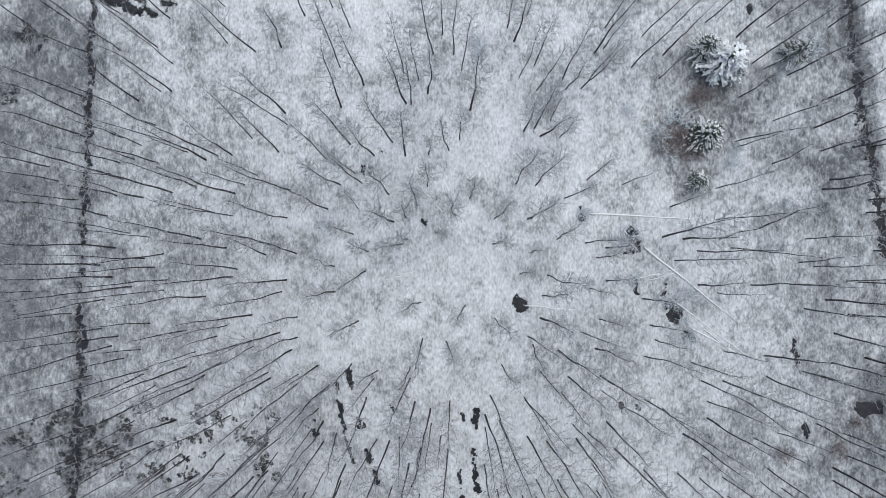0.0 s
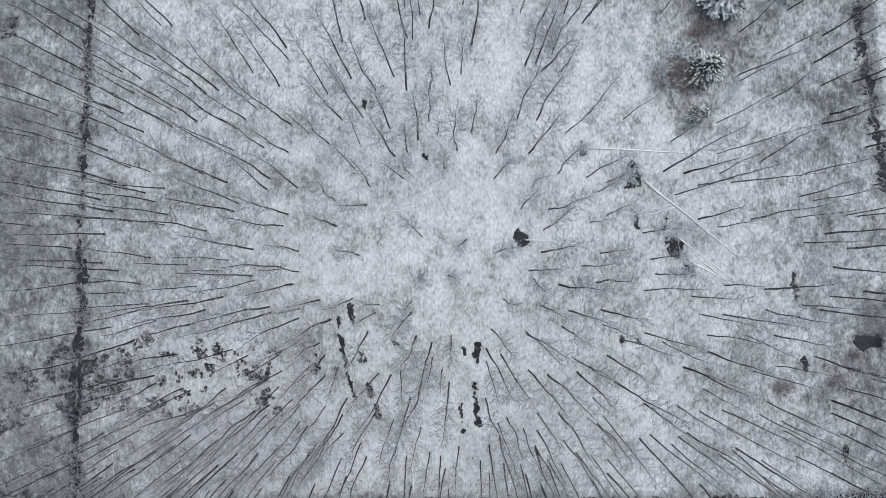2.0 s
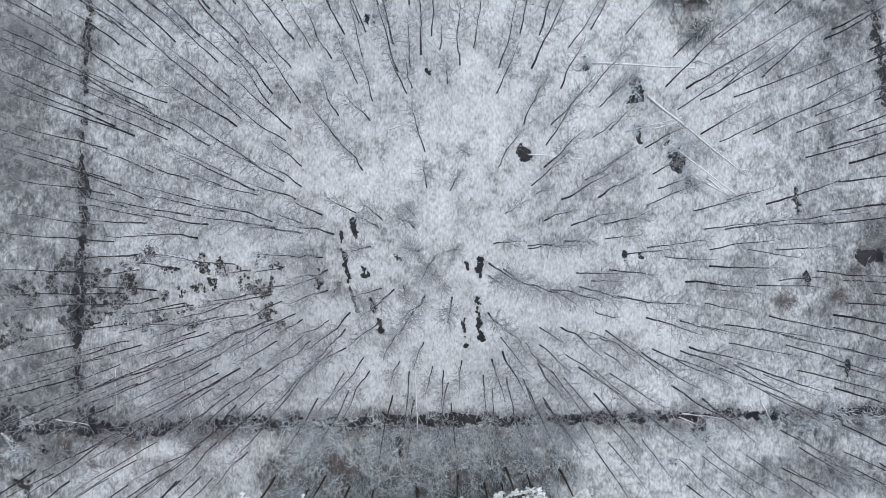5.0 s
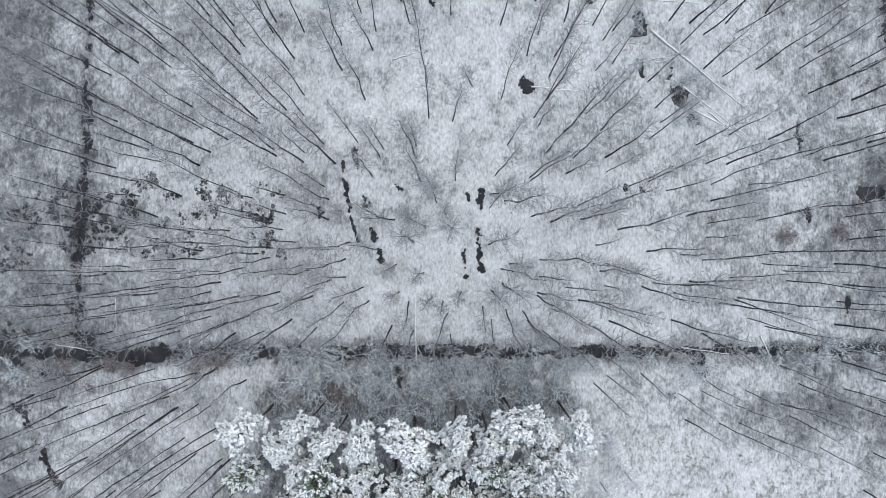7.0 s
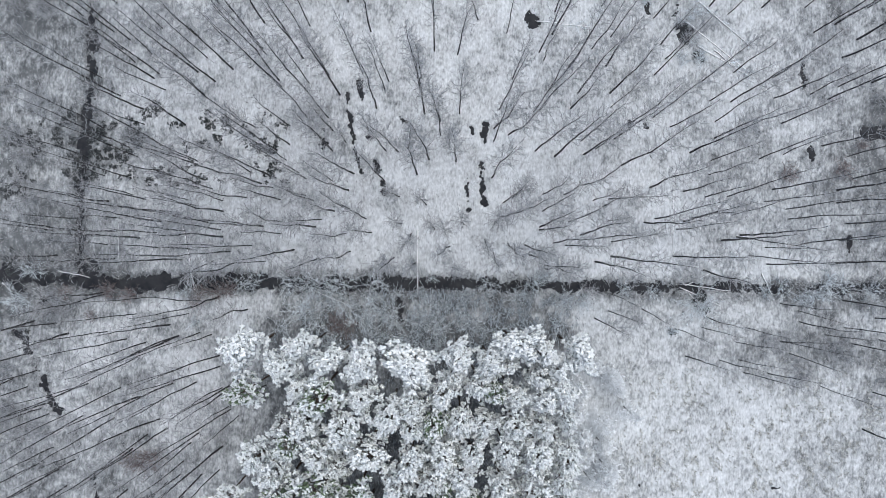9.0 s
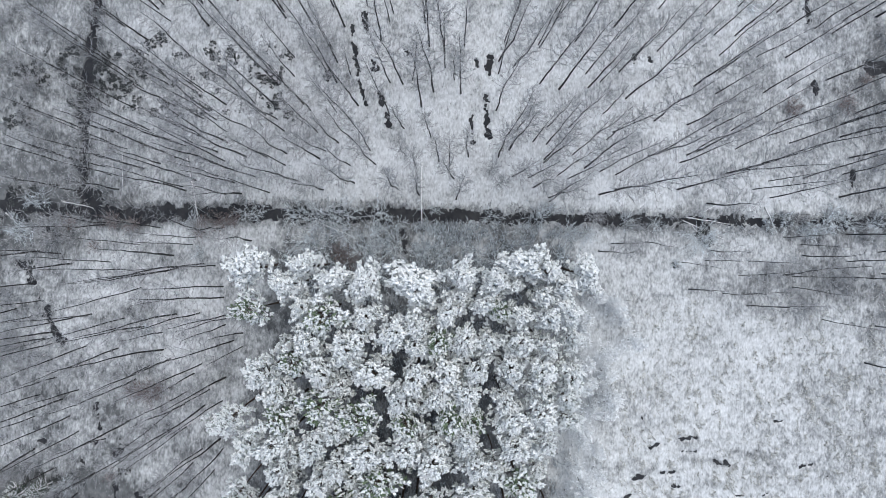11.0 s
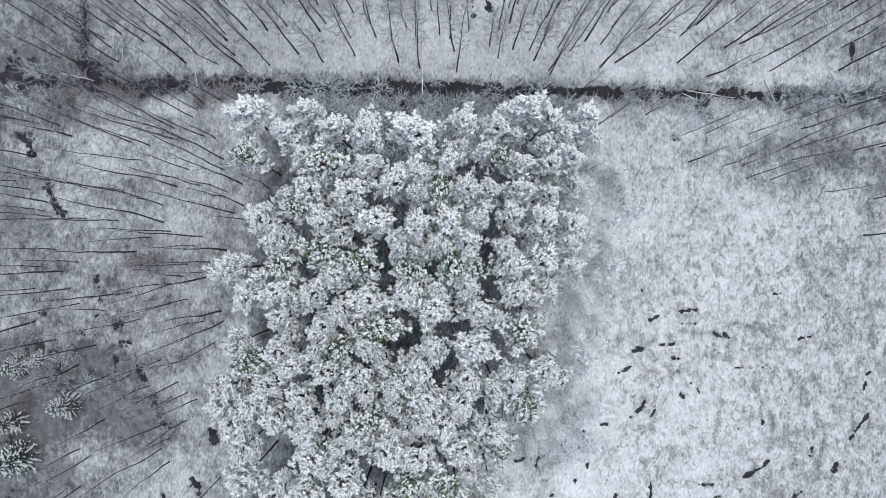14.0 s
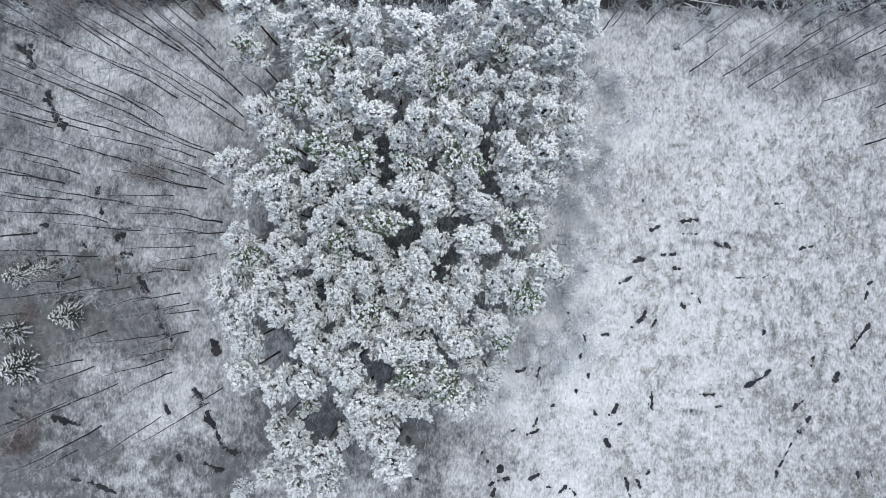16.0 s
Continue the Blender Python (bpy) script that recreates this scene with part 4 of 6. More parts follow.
OUTER += [
    (-35.7, -29.5, 9.5, -0.1, 0.2, 0.8), (-34.9, -30.9, 9.5, -0.1, -0.1, 1.12), (-34.7, -28.1, 10.6, 0.1, -0.3, 1.12), (-32.4, -28.7, 11.6, 0.0, -0.2, 1.12),
    (-30.7, -28.1, 10.3, 0.0, 0.0, 1.12), (-30.5, -34.7, 15.3, -0.2, 0.4, 0.8), (-28.3, -30.4, 15.6, -0.1, 0.1, 0.8), (-28.0, -30.8, 16.6, 0.0, -0.1, 1.12),
    (-27.0, -29.7, 16.6, 0.0, 0.3, 1.12), (-26.7, -35.5, 13.4, 0.0, 0.0, 0.8), (-25.9, -35.0, 14.4, -0.3, 1.5, 0.8), (-24.7, -30.8, 9.5, 0.3, -1.3, 0.8),
    (-24.1, -34.5, 9.5, 0.2, -0.6, 1.12), (25.6, -30.2, 11.6, -0.1, -1.0, 1.12), (26.0, -35.0, 9.5, -0.1, -0.3, 0.8), (30.1, -36.0, 9.5, 0.0, -0.1, 0.8),
]
OUTER += [
    (30.3, -28.6, 15.1, -0.1, -0.7, 0.8), (32.1, -29.4, 13.4, 0.0, 0.4, 0.8), (33.6, -33.4, 9.5, -0.1, 0.2, 0.8), (35.4, -34.1, 9.5, -0.8, -0.4, 0.8),
    (35.6, -35.2, 9.5, -0.1, 0.1, 1.12), (39.2, -29.1, 13.3, 0.0, 0.3, 1.12), (40.0, -32.9, 14.4, -0.1, -0.3, 1.12), (40.2, -35.7, 14.4, 0.0, 0.3, 0.8),
    (43.4, -34.6, 15.6, -1.5, 0.3, 1.12), (-44.9, -43.5, 14.9, 1.4, -0.4, 0.8), (-43.4, -40.9, 14.6, -0.1, -0.2, 1.12), (-42.8, -37.5, 15.6, -0.2, -0.8, 1.12),
    (-42.5, -42.6, 13.7, 0.0, -0.2, 0.8), (-40.6, -37.7, 13.7, -0.1, 0.4, 0.8), (-39.4, -38.7, 9.5, 0.2, -0.5, 1.12), (-37.2, -43.8, 15.3, 0.2, -0.3, 1.12),
]
OUTER += [
    (-35.4, -38.4, 14.7, -0.1, 0.6, 0.8), (-33.4, -39.1, 14.7, -0.2, 0.4, 0.8), (-32.5, -36.5, 14.1, -0.1, 0.6, 0.8), (-32.2, -40.9, 16.9, -0.4, -1.3, 0.8),
    (-31.4, -39.4, 14.7, 0.2, -0.4, 0.8), (-29.0, -37.5, 13.8, -0.2, 0.5, 1.12), (-28.5, -43.5, 18.1, -0.1, -0.1, 1.12), (-28.4, -38.7, 18.5, -0.3, -0.8, 1.12),
    (-28.0, -38.6, 18.5, 0.2, -0.8, 1.12), (-27.3, -41.7, 11.9, 0.0, 0.1, 0.8), (-27.1, -36.3, 14.1, -0.1, 0.1, 0.8), (-26.1, -43.3, 15.9, 0.0, -0.1, 1.12),
    (-25.9, -38.2, 17.8, 0.1, -0.4, 0.8), (-24.7, -38.4, 9.5, -0.1, 0.1, 0.8), (-23.8, -40.5, 18.5, -0.4, 0.7, 0.8), (-23.7, -41.6, 18.5, -0.6, 1.0, 1.12),
]
OUTER += [
    (-23.4, -43.8, 12.2, -0.1, 0.1, 0.8), (-21.8, -43.0, 18.5, 0.2, 0.4, 1.12), (23.2, -36.4, 9.5, -0.1, -0.4, 0.8), (24.0, -39.1, 9.5, 0.2, 0.3, 1.12),
    (25.6, -36.1, 9.5, 0.1, 0.1, 0.8), (27.5, -39.4, 9.5, 0.2, 0.5, 0.8), (29.1, -37.5, 10.3, 0.2, 0.6, 0.8), (29.4, -39.3, 9.5, 0.2, 0.6, 0.8),
    (30.0, -40.6, 10.9, 0.1, 0.5, 0.8), (32.5, -40.6, 9.5, 0.2, 0.8, 0.8), (33.7, -37.3, 9.5, 0.2, 1.1, 1.12), (34.6, -37.4, 11.2, 0.0, 0.2, 0.8),
    (34.6, -38.5, 9.5, -0.2, -0.3, 0.8), (37.8, -41.7, 9.5, 0.0, -0.1, 0.8), (41.0, -37.3, 15.5, -0.1, 0.0, 1.12), (43.3, -42.2, 14.9, -1.4, 0.6, 1.12),
]
OUTER += [
    (43.8, -36.8, 14.9, -1.5, 0.3, 1.12), (-43.4, -44.3, 16.0, 0.1, -0.2, 0.8), (-41.9, -46.5, 9.5, -0.1, 0.0, 0.8), (-41.1, -47.0, 14.1, 0.1, -0.2, 0.8),
    (-40.6, -45.8, 13.9, 0.1, 0.3, 1.12), (-40.5, -50.4, 9.5, 0.0, 0.0, 0.8), (-38.2, -51.6, 9.7, -0.1, 0.4, 0.8), (-37.6, -47.1, 14.7, 0.4, -0.8, 1.12),
    (-37.6, -44.0, 15.0, -0.2, 0.7, 0.8), (-34.3, -47.2, 15.6, 0.3, -0.6, 1.12), (-33.8, -44.1, 18.5, 0.2, -0.6, 0.8), (-32.4, -50.3, 14.8, 0.0, 0.1, 1.12),
    (-31.7, -44.9, 15.6, -0.1, 0.4, 1.12), (-30.9, -48.8, 11.6, 0.0, -0.6, 0.8), (-29.7, -47.2, 18.5, -0.7, 1.1, 1.12), (-28.9, -48.1, 16.2, 0.1, -0.3, 1.12),
]
OUTER += [
    (-27.1, -51.4, 13.8, -0.1, 0.1, 0.8), (-26.4, -49.5, 10.9, 0.2, -0.2, 1.12), (-25.7, -48.5, 16.9, -0.1, 0.0, 1.12), (-24.8, -51.1, 13.2, -0.2, 0.3, 0.8),
    (-23.4, -44.4, 11.6, 0.1, -0.1, 0.8), (-23.2, -49.8, 14.9, -0.1, 0.1, 1.12), (-22.5, -46.0, 18.5, -0.3, 0.4, 1.12), (-21.6, -46.6, 9.5, 0.0, -0.1, 0.8),
    (-21.6, -45.2, 10.6, 0.1, 0.6, 0.8), (42.3, -46.0, 13.4, -0.8, 0.3, 1.12), (-42.5, -57.8, 14.9, 0.4, -1.4, 1.12), (-40.2, -59.6, 14.7, -0.1, 0.2, 1.12),
    (-39.8, -52.6, 15.9, -0.1, 0.1, 1.12), (-39.0, -54.3, 14.4, -0.1, -0.1, 1.12), (-38.0, -55.8, 14.6, 0.0, -0.1, 0.8), (-36.2, -60.0, 11.9, -0.1, 0.3, 1.12),
]
OUTER += [
    (-35.2, -56.5, 9.5, -0.1, 1.1, 0.8), (-32.8, -54.5, 15.7, 0.0, 0.3, 1.12), (-31.8, -57.2, 15.3, 0.0, 0.3, 0.8), (-28.6, -53.5, 14.1, 0.1, -1.1, 0.8),
    (-28.5, -55.4, 10.6, 0.0, -0.5, 0.8), (-27.3, -52.7, 13.0, 0.8, 1.2, 1.12), (-27.0, -55.0, 14.8, 0.0, -0.2, 0.8), (-26.2, -58.6, 14.7, 0.1, -0.2, 0.8),
    (-25.3, -57.2, 12.8, 0.0, 0.3, 0.8), (-25.2, -52.7, 18.5, 0.0, -0.2, 1.12), (-24.0, -59.3, 14.7, 0.2, -0.6, 0.8), (-23.5, -56.1, 14.7, -0.1, 0.5, 1.12),
    (-23.4, -52.2, 15.5, 0.7, 0.6, 0.8), (-23.2, -57.1, 15.6, 0.1, -0.5, 1.12), (-43.4, -66.1, 14.7, 1.3, 0.5, 0.8), (-43.0, -67.2, 14.6, 0.8, 0.4, 1.12),
]
OUTER += [
    (-40.1, -63.8, 15.8, -0.1, 0.1, 0.8), (-37.9, -62.1, 9.5, 0.3, -0.2, 1.12), (-35.0, -67.6, 9.5, 0.1, -0.2, 0.8), (-34.7, -63.0, 11.2, 0.1, -0.1, 1.12),
    (-32.7, -63.0, 9.5, 0.6, 0.2, 0.8), (-30.6, -64.0, 9.5, 0.0, -0.1, 0.8), (-29.4, -61.3, 10.6, -0.1, 0.1, 0.8), (-28.6, -67.7, 13.4, -0.6, 1.1, 0.8),
    (-28.2, -65.0, 10.6, 0.0, 0.1, 0.8), (-27.6, -63.5, 11.9, 0.1, 0.1, 1.12), (-26.7, -61.1, 9.5, -0.3, 0.8, 0.8), (-26.6, -67.4, 11.2, -0.1, 0.1, 0.8),
    (-26.6, -64.5, 9.5, -0.2, 0.2, 0.8), (-25.6, -65.2, 9.7, -0.1, 0.3, 0.8), (-38.9, -75.1, 13.7, 0.1, 0.0, 0.8), (-37.4, -70.7, 9.5, 1.3, 0.7, 0.8),
]
OUTER += [
    (-37.2, -74.5, 15.2, 0.1, -0.3, 1.12), (-36.2, -71.3, 9.5, 0.0, -0.1, 0.8), (-33.7, -73.0, 9.5, 0.1, 0.0, 0.8), (-29.1, -70.4, 11.2, -0.4, 0.6, 0.8),
    (-28.3, -69.3, 9.5, -0.4, 0.5, 0.8), (-28.2, -71.7, 9.5, 0.0, 0.0, 1.12), (-24.3, -74.7, 14.5, -0.3, 0.3, 1.12), (-22.9, -73.1, 9.5, 0.5, 0.4, 0.8),
    (-42.9, -76.7, 13.9, 0.4, 0.3, 1.12), (-35.3, -77.4, 15.9, 1.2, 0.9, 1.12), (-29.2, -76.3, 14.3, 0.7, 0.3, 0.8),
]


def soft(x, lo, hi):
    k = np.clip((x - lo) / (hi - lo), 0, 1)
    return k * k * (3 - 2 * k)


def snow_cover_and_shade(x, y):
    """How much the snow hides: most in the open meadow, little under the pines and beside the ditches; crown shade is
    part of the drop under the pines.
    """
    c = 0.85 + 0.06 * wave(x, y, 9, 7)
    meadow = soft(x, 13, 24) * soft(-y, 37, 46)
    c = c + (0.11 * wave(x, y, 2.8, 8) + 0.08 * wave(x, y, 1.3, 9)) * (1 - 0.6 * meadow) + 0.01 * meadow
    c = c - 0.09 * soft(-x, 16, 36) - 0.08 * soft(-x, 17, 22) * soft(-y, 44, 52) - 0.05 * soft(-x, 28, 34) * soft(-y, 59, 62) - 0.07 * soft(x, 27, 40) * soft(-y, 34, 40) - 0.09 * soft(x, 18, 42) * (1 - meadow) - 0.13 * soft(np.abs(x + 2), 26, 47) * (1 - meadow) - 0.08 * soft(x, 8, 26) * soft(y, -4, 14)
    # less snow and more litter beneath each crown, its shade painted in too
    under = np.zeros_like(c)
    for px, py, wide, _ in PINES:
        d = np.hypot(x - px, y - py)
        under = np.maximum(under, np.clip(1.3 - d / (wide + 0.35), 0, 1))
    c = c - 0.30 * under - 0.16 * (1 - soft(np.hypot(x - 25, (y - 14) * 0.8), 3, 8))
    # gaps between the pines: bare litter and painted shade together
    c = c - 0.35 * soft(x, -22, -17) * (1 - soft(x + 9 * soft(-y, 62, 72), 6, 10)) * soft(-y, 39.5, 42.5) * (1 - soft(-y, 74, 80)) * (1 - under)
    shrub = soft(x, -22, -14) * (1 - soft(x, 9, 14)) * soft(-y, 32.5, 34) * (1 - soft(-y, 39, 42))
    c = c - (0.15 + 0.16 * wave(x, y, 0.9, 34) + 0.10 * wave(x, y, 0.4, 35)) * shrub
    c = c - 0.09 * soft(-x, 24, 34) * soft(-y, 14, 20) * (1 - soft(-y, 37, 42)) - 0.12 * soft(-x, 35, 40) * soft(-y, 28, 31) * (1 - soft(-y, 36, 39))
    c = c + 0.08 * soft(-y, 18, 24) * (1 - soft(-y, 31, 33)) * soft(x, -36, -24) - 0.19 * soft(-x, 25, 32) * soft(-y, 59.5, 62) * (1 - soft(-y, 68.5, 71.5))
    # strip east of the pines painted lighter, to offset the shade they cast
    c = c + 0.06 * soft(x, 9, 12) * (1 - soft(x, 14, 18)) * soft(-y, 38, 42)
    c = c - 0.08 * soft(-x, 30, 42) * soft(y, -30, -26)
    c = c - 0.17 * soft(x, -27, -20) * (1 - soft(x, 4, 9)) * soft(-y, 73, 78)
    c = c + 0.06 * soft(-x, 22, 27) * (1 - soft(-x, 38, 41)) * soft(-y, 70, 72) * (1 - soft(-y, 78, 80)) - 0.10 * soft(-x, 18, 23) * soft(-y, 77, 80) - 0.07 * soft(-x, 18, 22) * (1 - soft(-x, 27, 30)) * soft(-y, 73, 76)
    c = c - 0.16 * soft(-x, 38, 42) * (soft(-y, 73, 75) * (1 - soft(-y, 78, 80)) + soft(-y, 66, 68) * (1 - soft(-y, 70, 72)))
    c = c - 0.08 * soft(x, 18, 31) * soft(-y, 14, 22) * (1 - soft(-y, 31, 33)) + 0.04 * soft(-x, 15, 22) * soft(-y, 12, 16) * (1 - soft(-y, 24, 28))
    # a snowy track beyond the eastern ditch
    c = c + 0.24 * soft(x - 41 - (27.4 - y) * 0.135, 0.9, 1.7) * soft(y, -3, 3)
    # old wheel tracks round a turning circle in the meadow
    ring = np.hypot(x - 26.0, (y + 66.5) * 1.15) + 0.5 * wave(x, y, 5, 51)
    for radius in (3.4, 5.1, 7.2, 9.0, 11.6, 13.4, 16.2):
        c = c - 0.20 * meadow * np.exp(-((ring - radius) / 0.32) ** 2) * np.clip(0.35 + wave(x, y, 2.6, 52 + radius), 0, 1)
    c = c - 0.10 * soft(x, 36, 44) * soft(-y, 73, 80)
    bank = np.full_like(c, 9.0)
    for x0, y0, x1, y1, w in DITCHES:
        bank = np.minimum(bank, band(x, y, x0, y0, x1, y1) - w / 2)
    bank = bank + 0.35 * wave(x, y, 1.1, 21) + 0.25 * wave(x, y, 0.45, 22)
    c = c - (0.17 + 0.13 * soft(-x, 12, 24)) * (0.25 + 0.75 * soft(-y, 28, 30)) * (1 - soft(bank, 0.1, 1.3)) - 0.02 * soft(x, 10, 16) * soft(-y, 39, 44)
    c = c - 0.08 * soft(x, 15, 20) * soft(-y, 32, 33.5) * (1 - soft(-y, 38, 42))
    rim = soft(np.minimum(np.minimum(x - WEST, EAST - x), np.minimum(y - SOUTH, NORTH - y)), 0, 7)
    return 0.68 + (c - 0.68) * rim


def build_ground():
    """Cells of half a metre, split into sixteen beside ditches and hollows."""
    ncx, ncy = int((EAST - WEST) / CELL), int((NORTH - SOUTH) / CELL)
    cx, cy = np.meshgrid(WEST + CELL * (np.arange(ncx) + 0.5), SOUTH + CELL * (np.arange(ncy) + 0.5))
    close = np.zeros(cx.shape, bool)
    for x0, y0, x1, y1, w in DITCHES + PUDDLES + HOLLOWS:
        close |= band(cx, cy, x0, y0, x1, y1) < w / 2 + 1.0
    wide = ncx * 4 + 1
    cj, ci = np.nonzero(~close)
    k = cj * 4 * wide + ci * 4
    big = np.stack([k, k + 4, k + 4 + 4 * wide, k + 4 * wide], 1)
    cj, ci = np.nonzero(close)
    small = []
    for a in range(4):
        for c in range(4):
            k = (cj * 4 + c) * wide + ci * 4 + a
            small.append(np.stack([k, k + 1, k + 1 + wide, k + wide], 1))
    quads = np.concatenate([big] + small)
    used, faces = np.unique(quads, return_inverse=True)
    faces = faces.reshape(-1, 4)
    fx, fy = used % wide, used // wide
    x, y = WEST + fx * CELL / 4, SOUTH + fy * CELL / 4
    edge = np.minimum(np.minimum(x - WEST, EAST - x), np.minimum(y - SOUTH, NORTH - y))

    def level(px, py, e):
        return height(px, py) * soft(e, 0, 1.5)

    z = level(x, y, edge)
    # points on the border between small and big cells lie on the big cell's straight edge
    pad = np.pad(close, 1, constant_values=False)
    gx, gy = fx // 4, fy // 4
    on_h, on_v = (fy % 4 == 0) & (fx % 4 > 0), (fx % 4 == 0) & (fy % 4 > 0)
    for on, mate, step in ((on_h, pad[gy, gx + 1], (1, 0)), (on_v, pad[gy + 1, gx], (0, 1))):
        here = pad[gy + 1, gx + 1]
        s = on & ~(here & mate)
        t = (fx[s] % 4 if step[0] else fy[s] % 4) / 4
        x0, y0 = WEST + gx[s] * CELL, SOUTH + gy[s] * CELL
        e0 = np.full(len(x0), 9.0)
        z[s] = level(x0, y0, e0) * (1 - t) + level(x0 + step[0] * CELL, y0 + step[1] * CELL, e0) * t
    verts = np.stack([x, y, z], 1)
    # the sheet goes on, flat, to the horizon
    far = 3000.0
    xs, ys = (-far, WEST, EAST, far), (-far, SOUTH, NORTH, far)
    ring, ring_faces = [], []
    for a in range(3):
        for b in range(3):
            if a == 1 and b == 1:
                continue
            k = len(verts) + len(ring)
            ring += [(xs[a], ys[b], 0), (xs[a + 1], ys[b], 0), (xs[a + 1], ys[b + 1], 0), (xs[a], ys[b + 1], 0)]
            ring_faces.append((k, k + 1, k + 2, k + 3))
    mesh = bpy.data.meshes.new("ground")
    mesh.from_pydata(verts.tolist() + ring, [], faces.tolist() + ring_faces)
    cover = mesh.attributes.new("cover", "FLOAT", "POINT")
    cover.data.foreach_set("value", np.concatenate([snow_cover_and_shade(x, y), np.full(len(ring), 0.68)]).astype(np.float32))
    mesh.shade_smooth()
    mesh.materials.append(M_GROUND)
    return tagged(new("ground", mesh), "thin trodden snow over dead grass and wet leaf litter", "ground", kind="structure")


build_ground()


# ---- geometry helpers ----
class Shape:
    """Vertices and faces gathered for one mesh."""

    def __init__(self):
        self.v, self.f = [], []

    def tube(self, pts, radii, sides=5, cap=True):
        base = len(self.v)
        for k, p in enumerate(pts):
            way = (pts[min(k + 1, len(pts) - 1)] - pts[max(k - 1, 0)]).normalized()
            a = way.orthogonal().normalized()
            b = way.cross(a)
            for s in range(sides):
                w = 2 * math.pi * s / sides
                self.v.append(tuple(p + (a * math.cos(w) + b * math.sin(w)) * radii[k]))
        for k in range(len(pts) - 1):
            for s in range(sides):
                i, j = base + k * sides + s, base + k * sides + (s + 1) % sides
                self.f.append((i, j, j + sides, i + sides))
        if cap:
            self.f.append(tuple(base + (len(pts) - 1) * sides + s for s in range(sides)))
            self.f.append(tuple(base + s for s in reversed(range(sides))))

    def spike(self, p, q, r, sides=3):
        """A thin cone from p to its tip q."""
        base = len(self.v)
        way = (q - p).normalized()
        a = way.orthogonal().normalized()
        b = way.cross(a)
        for s in range(sides):
            w = 2 * math.pi * s / sides
            self.v.append(tuple(p + (a * math.cos(w) + b * math.sin(w)) * r))
        self.v.append(tuple(q))
        for s in range(sides):
            self.f.append((base + s, base + (s + 1) % sides, base + sides))

    def finger(self, p, q, wide, thick, up=Vector((0, 0, 1))):
        """A plump spindle from p to q, wider than thick."""
        base = len(self.v)
        way = q - p
        side = way.cross(up)
        side = side.normalized() if side.length > 1e-6 else Vector((1, 0, 0))
        top = side.cross(way).normalized()
        c = p + way * 0.58
        left, right = c - side * wide - top * thick * 0.3, c + side * wide - top * thick * 0.3
        for o in (p, right, c + top * thick, left, q):
            self.v.append(tuple(o))
        for a, b in ((1, 2), (2, 3)):
            self.f.append((base, base + b, base + a))
            self.f.append((base + a, base + b, base + 4))
        self.f.append((base, base + 1, base + 4, base + 3))

    def plume(self, p, q, wide):
        """A plump rounded shoot from p to q, flatter than wide."""
        base = len(self.v)
        way = q - p
        side = way.cross(Vector((0, 0, 1)))
        side = side.normalized() if side.length > 1e-4 else Vector((1, 0, 0))
        top = side.cross(way).normalized()
        c = p + way * 0.6
        self.v += [tuple(p), tuple(c + side * wide - top * wide * 0.3), tuple(c + top * wide * 0.7), tuple(c - side * wide - top * wide * 0.3), tuple(q)]
        for k in range(3):
            a, b = base + 1 + k, base + 1 + (k + 1) % 3
            self.f += [(base, b, a), (a, b, base + 4)]

    def mesh(self, name, material, smooth=True):
        m = bpy.data.meshes.new(name)
        m.from_pydata(self.v, [], self.f)
        m.materials.append(material)
        if smooth:
            m.shade_smooth()
        return m


def part(name, mesh, parent, label=""):
    ob = new(name, mesh)
    ob.parent = parent
    return tagged(ob, label)


def place(x, y, scale, turn, lean=(0.0, 0.0), tall=1.0, sink=0.0):
    """The pose of a plant on the ground whose top leans by that much in x and y."""
    axis = Vector((lean[0], lean[1], tall)).normalized()
    m = Vector((0, 0, 1)).rotation_difference(axis).to_matrix().to_4x4()
    return Matrix.Translation((x, y, rest_z(x, y) - sink)) @ m @ Matrix.Rotation(turn, 4, "Z") @ Matrix.Scale(scale, 4)


# ---- open water in the ditches, ruts and hollows ----
sheet = Shape()
for a in range(7):
    for b in range(8):
        x0, y0, w, h = WEST + 1 + a * 110 / 7, SOUTH + 1 + b * 132 / 8, 110 / 7, 132 / 8
        k = len(sheet.v)
        sheet.v += [(x0, y0, -0.15), (x0 + w, y0, -0.15), (x0 + w, y0 + h, -0.15), (x0, y0 + h, -0.15)]
        sheet.f.append((k, k + 1, k + 2, k + 3))
tagged(new("water", sheet.mesh("water", M_WATER, False)), "still dark water in ditches and hollows", "water", kind="structure")


